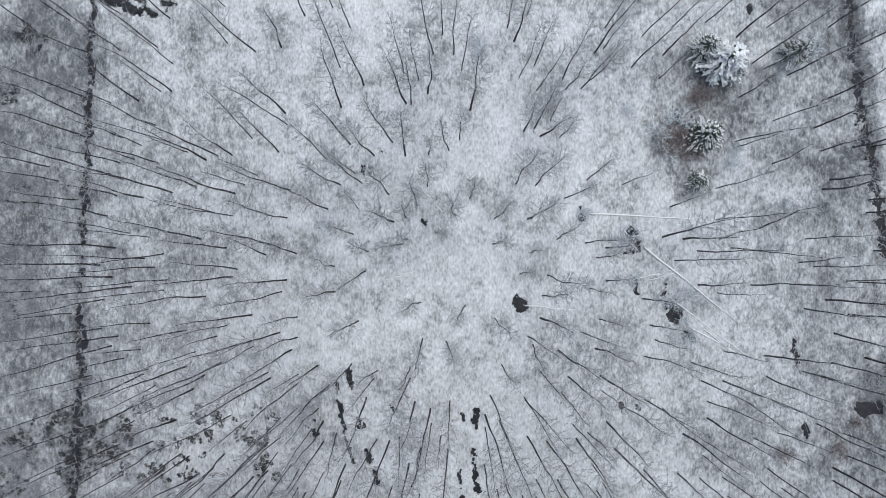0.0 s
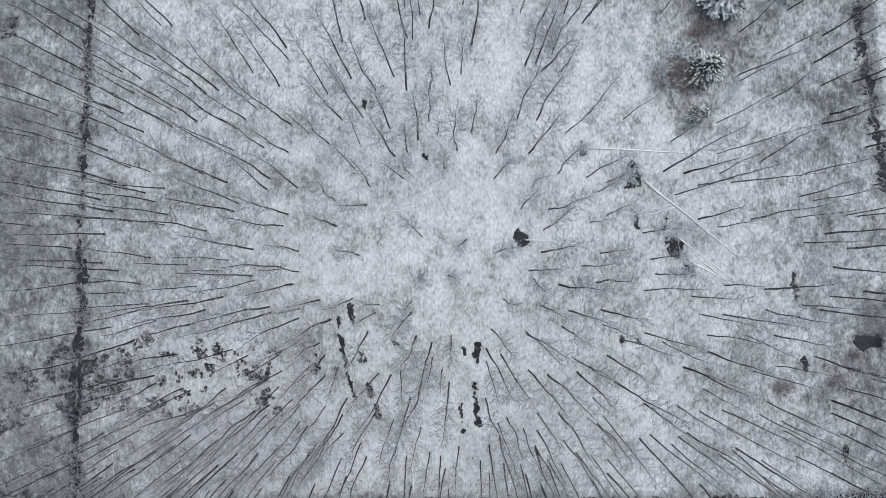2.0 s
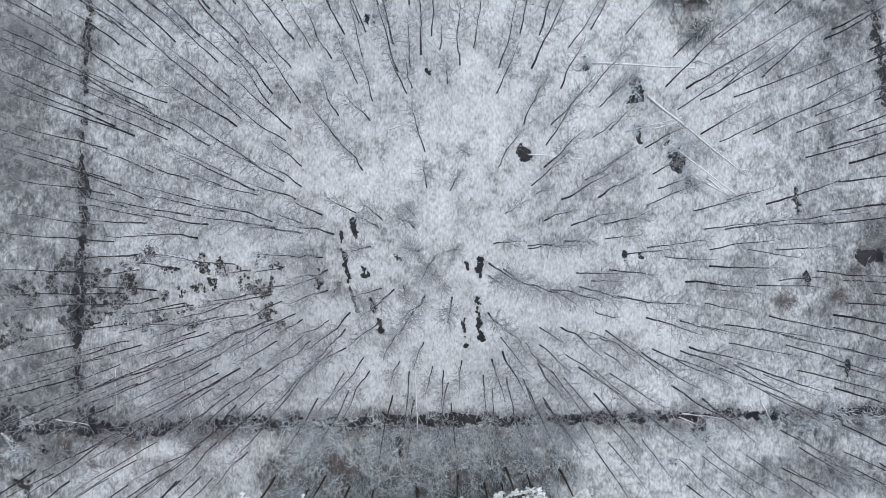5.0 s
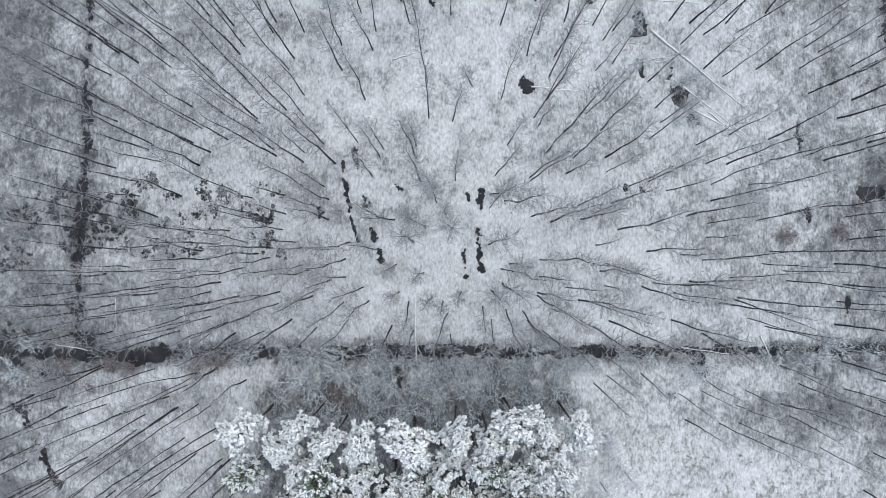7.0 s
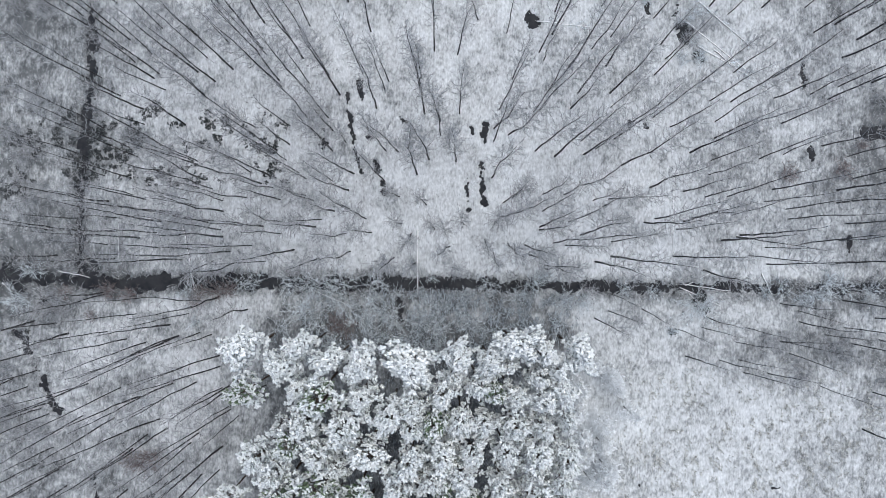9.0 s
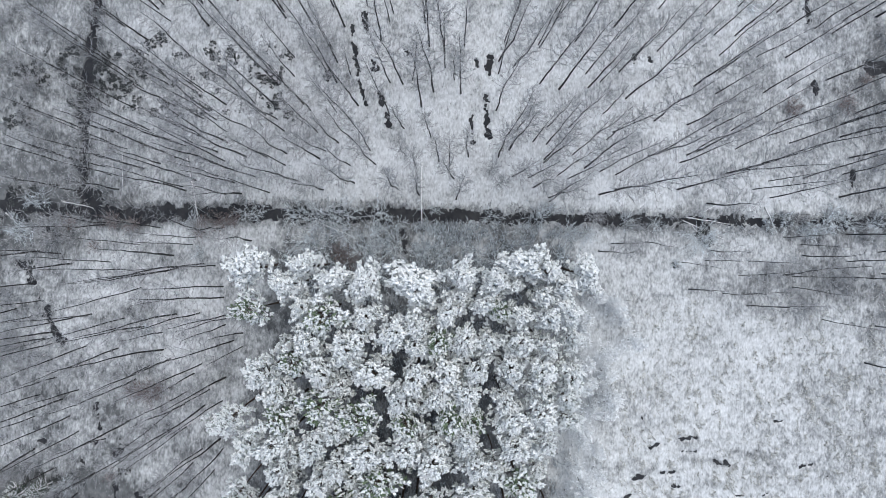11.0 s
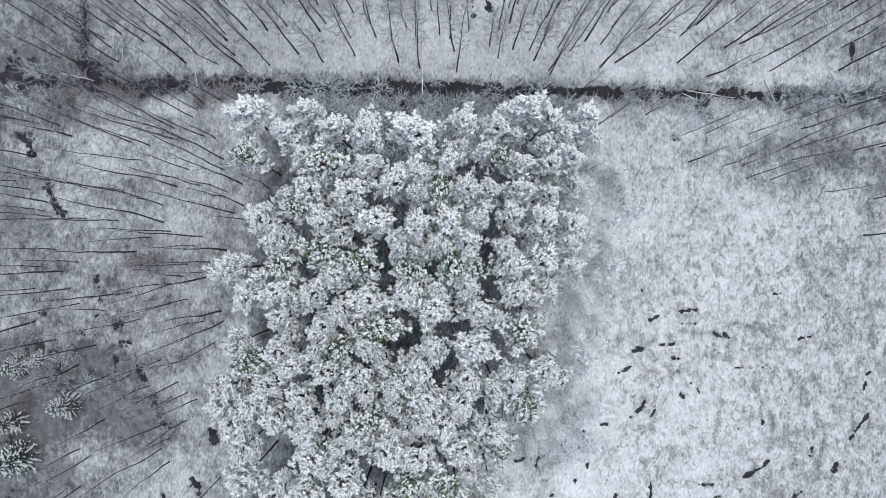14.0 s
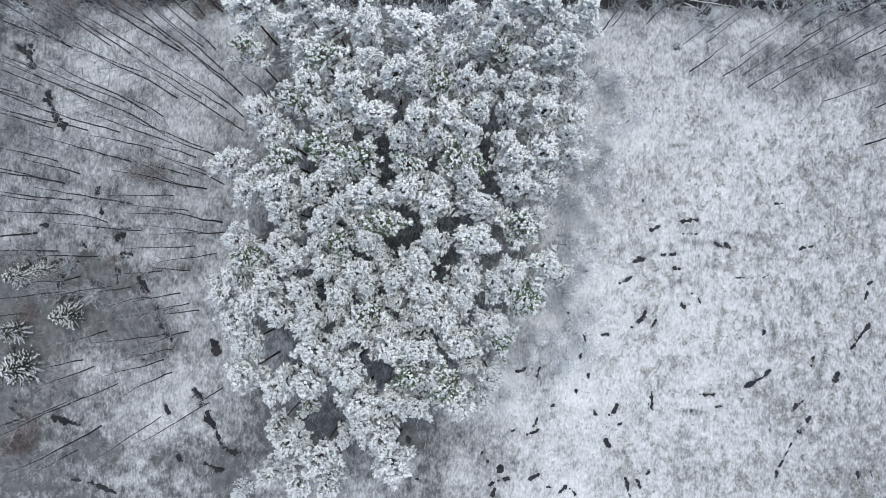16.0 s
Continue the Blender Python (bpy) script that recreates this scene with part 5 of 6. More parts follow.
# ---- bare deciduous trees ----
def bare_tree_shapes(seed, limbs=46, twigs=9):
    """Trunk and crown of a tree 14 m high with its foot at the origin."""
    r = random.Random(seed)
    top, steps = 14.0, 11
    bow, bow2 = r.uniform(-0.22, 0.22), r.uniform(-0.12, 0.12)
    way = r.uniform(0, 6.28)
    axis = []
    for k in range(steps + 1):
        t = k / steps
        off = bow * math.sin(math.pi * t) + 0.05 * math.sin(t * 8 + way) * min(1, 3 * t)
        axis.append(Vector((off * math.cos(way) + bow2 * math.sin(2 * math.pi * t) * 0.6, off * math.sin(way) + 0.03 * math.sin(t * 11), top * t)))
    kink = random.Random(seed + 7000)
    for p in axis[2:]:
        p.x, p.y = p.x + kink.uniform(-0.03, 0.03), p.y + kink.uniform(-0.03, 0.03)
    axis[0].z = -0.15
    wood = r.uniform(0.064, 0.092)
    trunk = Shape()
    trunk.tube(axis, [wood * kink.uniform(0.88, 1.12) * (1 - 0.88 * (k / steps) ** 1.1) for k in range(steps + 1)], 6)

    def on_axis(t):
        k = min(int(t * steps), steps - 1)
        return axis[k].lerp(axis[k + 1], t * steps - k)

    crown = Shape()
    for k in range(limbs):
        t = 0.36 + 0.62 * (k + r.random()) / limbs
        p = on_axis(t)
        a = k * 2.4 + r.uniform(-0.5, 0.5)
        length = r.uniform(0.75, 1.2) * (2.2 * (1 - t) ** 0.75 + 0.45) * (0.55 if t < 0.46 else 1)
        rise = r.uniform(0.45, 1.15)
        d = Vector((math.cos(a), math.sin(a), rise)).normalized()
        mid = p + d * length * 0.55
        end = mid + (d + Vector((r.uniform(-0.35, 0.35), r.uniform(-0.35, 0.35), 0.3))).normalized() * length * 0.5
        thick = 0.012 + 0.022 * (1 - t)
        crown.tube([p, mid, end], [thick, thick * 0.65, 0.006], 3, False)
        for s in range(twigs):
            u = r.uniform(0.2, 1.0)
            o = p.lerp(mid, u / 0.55) if u < 0.55 else mid.lerp(end, (u - 0.55) / 0.45)
            e = (d + Vector((r.uniform(-1, 1), r.uniform(-1, 1), r.uniform(-0.3, 0.8)))).normalized() * r.uniform(0.25, 0.75)
            crown.spike(o, o + e, 0.014)
    return trunk, crown


TREE_KINDS = []
for seed in range(8):
    trunk, crown = bare_tree_shapes(100 + seed)
    TREE_KINDS.append((trunk, crown, trunk.mesh("trunk", M_BARK), crown.mesh("crown", M_TWIG, False)))

LIGHT_KINDS = [bare_tree_shapes(150 + k, 32, 6) for k in range(8)]

pick = random.Random(21)
for x, y, h, lx, ly, stout in STAND:
    trunk, crown, trunk_mesh, crown_mesh = TREE_KINDS[pick.randrange(8)]
    tree = new("bare_tree")
    part("trunk", trunk_mesh, tree, "dark wet trunk")
    tagged(part("crown", crown_mesh, tree, "thin twigs grey with rime"), kind="stuff")
    slim = stout * pick.uniform(0.92, 1.08) * (0.75 if x > 13 and y < -32 else 1.0)
    tree.matrix_basis = place(x, y, 1.0, pick.uniform(0, 6.28), (lx, ly), h) @ Matrix.Diagonal((slim, slim, h / 14, 1))
    size = "tall" if h > 15.5 else "young" if h < 12.5 else "slender"
    tagged(tree, size + " leafless tree with dark trunk and rimed twigs", "tree", "bare trees of the wood")


def joined(name, rows, label, category, material_pair):
    """Many trees as one mesh for trunks and crowns together."""
    v, f, mats, count = [], [], [], 0
    for x, y, h, lx, ly, stout in rows:
        stout *= 0.75 if x > 13 and y < -32 else 1.0
        trunk, crown = LIGHT_KINDS[pick.randrange(8)]
        m = np.array(place(x, y, 1.0, pick.uniform(0, 6.28), (lx, ly), h) @ Matrix.Diagonal((stout, stout, h / 14, 1)))
        for k, s in enumerate((trunk, crown)):
            pts = np.array(s.v) @ m[:3, :3].T + m[:3, 3]
            v += pts.tolist()
            f += [tuple(i + count for i in q) for q in s.f]
            mats += [k] * len(s.f)
            count += len(s.v)
    mesh = bpy.data.meshes.new(name)
    mesh.from_pydata(v, [], f)
    for m in material_pair:
        mesh.materials.append(m)
    mesh.polygons.foreach_set("material_index", mats)
    return tagged(new(name, mesh), label, category, kind="stuff")


joined("outer_bare_trees", OUTER, "leafless trees with dark trunks towards the edge of the wood", "trees", (M_BARK, M_TWIG))


# ---- snow-laden pines ----
def pine_shapes(seed, green, laden):
    """Trunk, branches, needles and snow of a pine 14 m high with a crown 1.55 m in radius; green: little snow in its middle; laden: thick with it."""
    r = random.Random(seed)
    trunk, wood, needles, snow = Shape(), Shape(), Shape(), Shape()
    bend = r.uniform(-0.2, 0.2)
    lobes = [(r.uniform(0.09, 0.2), r.uniform(0, 6.283)) for k in range(3)]

    def stem(z):
        return Vector((bend * math.sin(z / 4.6), 0.5 * bend * math.sin(z / 2.8), z))

    trunk.tube([stem(12.7 * k / 8 - 0.15) for k in range(9)], [0.13 * (1 - 0.86 * k / 8) for k in range(9)], 7)
    whorls = ((9.3, 1.4, 6), (10.1, 1.56, 8), (10.9, 1.4, 8), (11.7, 1.18, 7), (12.4, 0.9, 7), (13.0, 0.6, 6), (13.5, 0.34, 5))
    for level, (z, reach, arms) in enumerate(whorls):
        for k in range(arms):
            a = 6.283 * (k + r.uniform(-0.5, 0.5)) / arms + level * 0.9
            length = reach * r.uniform(0.55, 1.18) * (1 + sum(deep * math.sin((k + 2) * a + start) for k, (deep, start) in enumerate(lobes)))
            root = stem(z + r.uniform(-0.5, 0.45) - 0.3)
            flat = Vector((math.cos(a), math.sin(a), 0))
            side = Vector((-flat.y, flat.x, 0))
            tip = root + flat * length + Vector((0, 0, 0.28 * length + r.uniform(-0.1, 0.15)))
            wood.tube([root, root.lerp(tip, 0.5) - Vector((0, 0, 0.05)), tip], [0.03, 0.022, 0.01], 3, False)
            hubs = [(1.0, 0.0)]
            if length > 0.5:
                hubs += [(r.uniform(0.68, 0.86), r.uniform(0.15, 0.3)), (r.uniform(0.6, 0.82), -r.uniform(0.15, 0.3))]
            if length > 1.05 and level > 1:
                hubs += [(r.uniform(0.4, 0.55), r.uniform(-0.2, 0.2))]
            for u, off in hubs:
                c = root.lerp(tip, u) + side * off + Vector((0, 0, r.uniform(-0.06, 0.1)))
                far = (c - stem(c.z)).length / 1.55
                # shoots stand up in the middle of the crown and lie outwards at its rim
                out = (flat + side * (off * 1.6 + r.uniform(-1.1, 1.1))).normalized() * (0.35 + 0.75 * min(far, 1.0)) + Vector((0, 0, 1.0 - 0.72 * min(far, 1.0)))
                out.normalize()
                load = 1.0
                if green and far < 0.62:
                    load = 0.0 if r.random() < 0.3 else 0.65
                elif not laden and r.random() < 0.13:
                    load = 0.2
                for q in range(2):
                    w = (out + Vector((r.uniform(-0.8, 0.8), r.uniform(-0.8, 0.8), r.uniform(-0.4, 0.3)))).normalized() * r.uniform(0.3, 0.46)
                    needles.finger(c - w * 0.3 - Vector((0, 0, 0.09)), c + w - Vector((0, 0, 0.09)), 0.10 if load > 0.4 else 0.09, 0.05)
                # a hand of loaded shoots, spread like fingers
                fan = (9 if u == 1.0 else 8) + (2 if laden else 0)
                for q in range(fan):
                    if r.random() > load:
                        if load < 0.6:
                            w = (out + Vector((r.uniform(-0.8, 0.8), r.uniform(-0.8, 0.8), 0.5))).normalized() * r.uniform(0.2, 0.34)
                            needles.spike(c, c + w, 0.035)
                        continue
                    turn = (q - (fan - 1) / 2) * 3.4 / fan + r.uniform(-0.5, 0.5)
                    w = Vector((out.x * math.cos(turn) - out.y * math.sin(turn), out.x * math.sin(turn) + out.y * math.cos(turn), out.z + r.uniform(-0.35, 0.3)))
                    w = w.normalized() * r.uniform(0.2, 0.5) * (1.0 - 0.12 * abs(turn))
                    start = c + Vector((r.uniform(-0.09, 0.09), r.uniform(-0.09, 0.09), r.uniform(-0.04, 0.06)))
                    snow.plume(start - w * 0.2, start + w, r.uniform(0.08, 0.135) * (1.12 if laden else 1.0) * (0.65 + 0.35 * load))
    # the leader and the shoots round it, bent over by their load
    for k in range(34 if laden else 26 if not green else 8):
        a, c = r.uniform(0, 6.283), stem(r.uniform(12.9, 13.8))
        w = Vector((math.cos(a), math.sin(a), r.uniform(-0.2, 0.5))).normalized() * r.uniform(0.22, 0.4)
        snow.plume(c - w * 0.25, c + w, r.uniform(0.08, 0.12))
    return trunk, wood, needles, snow


PINE_KINDS = []
for seed in range(10):
    a, b, c, d = pine_shapes(300 + seed, 4 < seed < 8, seed > 7)
    PINE_KINDS.append((a.mesh("trunk", M_PINE_BARK), b.mesh("branch_wood", M_PINE_BARK, False), c.mesh("needles", M_GREEN if 4 < seed < 8 else M_NEEDLE, False), d.mesh("snow_load", M_SNOW)))


def pine(x, y, wide, kind):
    meshes = PINE_KINDS[pick.randrange(5, 8) if kind == 1 else pick.randrange(8, 10) if y > -42.5 else pick.randrange(5)]
    tree = new("pine_tree")
    for name, mesh, words in zip(("trunk", "branch_wood", "needles", "snow_load"), meshes, ("brown pine trunk", "", "dark green needle tufts", "white snow on the tufts")):
        tagged(part(name, mesh, tree, words), kind="" if name == "trunk" else "stuff")
    s, odd, tall = wide / 1.535, pick.uniform(0.88, 1.13), pick.uniform(0.93, 1.02) - (0.09 if wide < 1.15 else 0.0)
    lean = (pick.uniform(-0.25, 0.25), pick.uniform(-0.25, 0.25))
    tree.matrix_basis = place(x, y, 1.0, pick.uniform(0, 6.28), lean, 12.0) @ Matrix.Diagonal((s * odd * (0.85 if kind == 2 else 1.0), s / odd * (1.2 if kind == 2 else 1.0), tall, 1))
    label = ("young pine with bare green needles amid its snowy crown", "narrow young pine white with snow, standing free in a gap")[kind - 1] if kind else \
        "small young pine thickly laden with snow between bigger ones" if wide < 1.15 else "young pine with green needle tufts heavily laden with snow"
    return tagged(tree, label, "tree", "pines of the plantation")


for row in PINES:
    pine(*row)


# ---- undergrowth: dead grass and low twigs, rimed ----
def undergrowth(name, count, seed, lo, hi, area, chance, material, label, slim=1.0):
    """Bent blades strewn over an area of the plan, thick where chance() is high."""
    r = np.random.RandomState(seed)
    x, y = r.uniform(area[0], area[1], count), r.uniform(area[2], area[3], count)
    keep = r.uniform(0, 1, count) < chance(x, y)
    x, y = x[keep], y[keep]
    z = height(x, y)
    keep = z > -0.12
    x, y, z = x[keep], y[keep], z[keep]
    k = len(x)
    tall, turn, wide = r.uniform(lo, hi, k), r.choice([-1.57, 1.57], k) + r.normal(0, 0.6, k), slim * r.uniform(0.022, 0.05, k)
    lean = tall * r.uniform(0.2, 1.0, k)
    dx, dy = np.cos(turn), np.sin(turn)
    foot = np.stack([x, y, z - 0.03], 1)
    side = np.stack([-dy * wide, dx * wide, 0 * wide], 1)
    mid = foot + np.stack([dx * lean * 0.4, dy * lean * 0.4, tall * 0.7], 1)
    tip = foot + np.stack([dx * lean, dy * lean, tall * r.uniform(0.7, 1.0, k)], 1)
    verts = np.stack([foot - side, foot + side, mid + side * 0.8, mid - side * 0.8, tip], 1).reshape(-1, 3)
    i = np.arange(k) * 5
    quads = np.stack([i, i + 1, i + 2, i + 3], 1).tolist()
    tris = np.stack([i + 3, i + 2, i + 4], 1).tolist()
    mesh = bpy.data.meshes.new(name)
    mesh.from_pydata(verts.tolist(), [], quads + tris)
    mesh.materials.append(material)
    return tagged(new(name, mesh), label, "grass", kind="stuff")


def wood_chance(x, y):
    meadow = soft(x, 13, 22) * soft(-y, 37, 46)
    return np.clip(0.45 + 0.5 * wave(x, y, 2.2, 12) + 0.3 * wave(x, y, 0.8, 13), 0.05, 1) * (1 - meadow) * (1 - 0.6 * soft(-x, 18, 28) * soft(-y, 54, 62))


def meadow_chance(x, y):
    meadow = soft(x, 13, 22) * soft(-y, 37, 46)
    return np.clip(1.6 * wave(x, y * 0.6, 0.42, 14) + 0.6 * wave(x, y, 2.2, 15) - 0.25, 0.03, 1) * meadow


undergrowth("dead_grass", 125000, 5, 0.15, 0.48, (-50, 50, -90, 32), wood_chance, M_GRASS, "rimed dead grass and low twigs under the bare trees", 0.75)
undergrowth("meadow_grass", 170000, 6, 0.12, 0.38, (12, 50, -90, -36), meadow_chance, M_MEADOW, "pale dead grass tussocks poking through meadow snow", 1.1)


def thicket_chance(x, y):
    strip = soft(x, -17, -12) * (1 - soft(x, 10, 14)) * soft(-y, 32.6, 33.4)
    return strip * (1 - 0.8 * soft(-y, 39, 42)) * (1 - soft(-y, 72, 78)) * np.clip(0.4 + 1.1 * wave(x, y, 1.1, 31) + 0.9 * wave(x, y, 0.45, 32), 0.02, 1)


def bank_chance(x, y):
    d = np.full_like(x, 9.0)
    for x0, y0, x1, y1, w in DITCHES:
        d = np.minimum(d, band(x, y, x0, y0, x1, y1) - w / 2)
    return (1 - soft(d, 0.3, 1.2)) * np.clip(0.55 + 0.6 * wave(x, y, 1.6, 33), 0.05, 1) * (0.2 + 0.8 * np.maximum(soft(-y, 29.5, 31), soft(x, 30, 36)))


undergrowth("reed_thicket", 110000, 8, 0.35, 0.95, (-17, 14, -78, -32.5), thicket_chance, M_REED, "thin frosted stems and reeds between ditch and pines", 0.7)
undergrowth("bank_grass", 240000, 9, 0.35, 1.05, (-50, 50, -34.5, 32), bank_chance, M_BANK, "dark wet grass with frosted tips hanging over the ditch banks", 0.8)

# ---- thin saplings between the listed trees ----
def saplings():
    r = random.Random(77)
    taken = [(a, b) for a, b, *_ in STAND + OUTER]
    rows = []
    while len(rows) < 60:
        x, y = r.uniform(-52, 52), r.uniform(-88, 32)
        wood = y > -30.5 or (x < -23 and y < -34) or (x > 27 and -40 < y < -34)
        if not wood or r.random() > 0.3 + 0.7 * min(1.0, abs(x) / 40) or any(math.hypot(x - a, y - b) < 1.4 for a, b in taken) or rest_z(x, y) < -0.15:
            continue
        taken.append((x, y))
        h = r.uniform(8.5, 13)
        rows.append((x, y, h, r.uniform(-0.5, 0.5), r.uniform(-0.5, 0.5), 0.75))
    return rows


joined("saplings", saplings(), "thin leafless saplings among the bigger trees", "trees", (M_BARK, M_TWIG))


# ---- shrubs ----
def shrub_shapes(seed, high, spread, stems):
    r = random.Random(seed)
    stem, twig = Shape(), Shape()
    for k in range(stems):
        a = r.uniform(0, 6.283)
        out = Vector((math.cos(a), math.sin(a), 0))
        reach = spread * r.uniform(0.35, 1.05)
        p = Vector((r.uniform(-0.55, 0.55), r.uniform(-0.55, 0.55), -0.06))
        mid = p + out * reach * 0.45 + Vector((0, 0, high * r.uniform(0.55, 0.85)))
        end = p + out * reach + Vector((r.uniform(-0.45, 0.45), r.uniform(-0.45, 0.45), high * r.uniform(0.45, 1.0)))
        stem.tube([p, mid, end], [0.018, 0.014, 0.007], 3, False)
        for s in range(9):
            u = r.uniform(0.35, 1)
            o = p.lerp(mid, u * 2) if u < 0.5 else mid.lerp(end, u * 2 - 1)
            e = (out + Vector((r.uniform(-1, 1), r.uniform(-1, 1), r.uniform(-0.2, 0.9)))).normalized() * r.uniform(0.2, 0.6)
            twig.spike(o, o + e, 0.022)
    return stem, twig


def shrub_set(material, seed, high, spread, stems, count):
    made = []
    for k in range(count):
        a, b = shrub_shapes(seed + k, high, spread, stems)
        made.append((a.mesh("stem", material, False), b.mesh("twig_mass", material, False)))
    return made


WHITE_SHRUBS = shrub_set(M_SHRUB, 500, 1.5, 1.5, 29, 4)
GREY_SHRUBS = shrub_set(M_TWIG, 560, 1.6, 1.7, 32, 3)
RUSSET_SHRUBS = shrub_set(M_RUSSET, 540, 1.4, 1.5, 40, 2)


def shrub(x, y, size, kinds, label):
    a, b = kinds[pick.randrange(len(kinds))]
    ob = new("shrub")
    tagged(part("stem", a, ob), kind="stuff")
    tagged(part("twig_mass", b, ob), kind="stuff")
    ob.matrix_basis = place(x, y, size, pick.uniform(0, 6.28))
    return tagged(ob, label, "shrub", "shrubs along the ditch and wood")


# shrubs beside the ditch: x, y, size
DITCHSHRUBS_A = [
    (-21.7, -32.9, 0.9), (-20.3, -32.7, 0.8), (-16.5, -33, 1.1), (-14.8, -32.7, 1), (-13, -32.8, 1.2),
    (-11.3, -32.6, 1.1), (-8.1, -32.6, 1.1), (-15, -35.6, 1.2), (-13.8, -36.7, 1.1), (-9.2, -36.5, 1.1),
    (-6.3, -35.9, 1), (-3.4, -36.4, 0.9), (-1.1, -37, 1), (1.8, -36.3, 1), (-11.5, -34.9, 1),
    (3.5, -32.4, 0.9), (8.1, -32, 1.1), (9.4, -31.1, 0.8), (11.6, -33.6, 0.8), 
    (-27.2, -33.9, 0.7), (-17.3, -37.2, 1), (-8.6, -34.8, 1),
    (-4.5, -38.3, 1.1), (4.7, -37.2, 1), (7.6, -37.1, 0.9), (40, -31.7, 0.9), (33.6, -31.9, 0.8),
    (31.9, -32.1, 0.7), (42.3, -32, 0.9),
]
DITCHSHRUBS_B = [
    (-42.9, -32.4, 0.9), (-44.1, -35.3, 1.1), 
    (-8, -38.8, 1.1), (-5.7, -39.3, 1.1), (-1.6, -39, 1), (2.4, -38.9, 1),
    (-16.1, -39.2, 1), (-13.8, -39.5, 1.1), (-11.5, -39.1, 1), (13.4, -33.9, 0.7), (17.4, -32.4, 0.7),
    (20.3, -32.6, 0.6), (37.1, -32.4, 1), (38.2, -31.2, 0.9), (35.6, -33, 0.8), (10.8, -36.2, 0.8),
    (8.8, -39.4, 0.9), (12.3, -37.9, 0.8), (-9.1, -40.6, 1), (-5.8, -33.6, 0.6), (1.2, -33.5, 0.6),
    (6.4, -33.4, 0.7), (-2.3, -34.1, 0.7), (-2.3, -31.8, 0.5),
]
DITCHSHRUBS = DITCHSHRUBS_A + DITCHSHRUBS_B

WOODSHRUBS_A = [
    (25.4, -33.8, 0.8), (22.5, -4.6, 0.6), (23.8, -6.7, 0.5), (24.7, -8.3, 0.6), (13.9, 4.5, 0.6),
    (36.2, 20.7, 1.1), (36.8, 21, 0.8), (21.2, 12.3, 1.1), (23.5, 13.8, 1.1), (22.1, 10.6, 0.9),
    (18.3, 14.7, 0.7), (24.7, -8.5, 0.8), (23.7, -3.9, 0.9), (22.8, -8.5, 0.6), (22.5, -36.4, 0.55),
    (-31.2, -45.1, 0.6), (-26.2, -37.2, 0.6), (-38.9, -61.0, 0.8), (-36.3, -64.0, 0.8),
    (28.7, 9.4, 0.8), (29.3, 10.6, 0.7),
    (3.2, 21.1, 0.9), (2.7, 22, 0.7),
]
WOODSHRUBS_B = [
    (34.4, 5.4, 0.5), (-12.5, 3.4, 0.8), (18.8, -2.4, 0.8), (13.7, 4.3, 0.7), (18.6, 1.9, 1.1),
]
WOODSHRUBS = WOODSHRUBS_A + WOODSHRUBS_B

RUSSET_A = [
    (-10.9, -37.1, 0.9), (-11.8, -36.6, 0.7), (-31.0, -51.3, 0.95), (-32.3, -51.5, 0.85), (-30.0, -51.2, 0.8),
    (22.9, 11.8, 1.2), (24.4, 10.7, 1.1), (21.8, 11.5, 1), (25.8, 16.7, 0.9), (25, 15.8, 0.8),
    (-42.7, -78.6, 1.1), (-43.6, -79.8, 1), (-42.2, -77.1, 0.9), (-30.5, -51.8, 0.7), (-42.9, -65.9, 0.9),
    (-34.4, -60.1, 0.5), (41.3, -17, 0.5), (-26.3, -35, 0.7), (-37, -36.9, 0.5), (33.8, -20.2, 0.8),
    (39.4, -19.6, 0.8), (-24.3, -33.9, 0.8), (-22.9, -33.6, 0.7), (-26.0, -34.0, 0.6), (-35.2, -34.2, 0.8),
    (-33.0, -34.6, 0.7), (-39.5, -34.4, 0.6),
]
RUSSET = RUSSET_A

for x, y, s in DITCHSHRUBS:
    shrub(x, y, s, WHITE_SHRUBS, "snowy multi-stemmed shrub arching beside the ditch")
for x, y, s in WOODSHRUBS:
    shrub(x, y, s, WHITE_SHRUBS, "low leafless shrub with snowy twigs in the wood")
SPRAWL = shrub_set(M_SHRUB, 580, 1.0, 3.2, 44, 1)
shrub(24.8, -33.8, 1.0, SPRAWL, "wide sprawling shrub of arching snowy stems beside the ditch")
thicket = random.Random(41)
for x0, x1, y0, y1, count in ((-50, -42, -27, 30, 36), (40, 50, -30, 0, 12), (-50, -35, -74, -58, 20), (-50, -40, -52, -34, 10), (32, 50, -44, -33, 12)):
    for k in range(count):
        shrub(thicket.uniform(x0, x1), thicket.uniform(y0, y1), thicket.uniform(0.6, 1.2), GREY_SHRUBS, "grey leafless shrub in a thicket of the wood")
for x, y, s in RUSSET:
    shrub(x, y, s, RUSSET_SHRUBS, "dense reddish-brown leafless shrub with little snow")


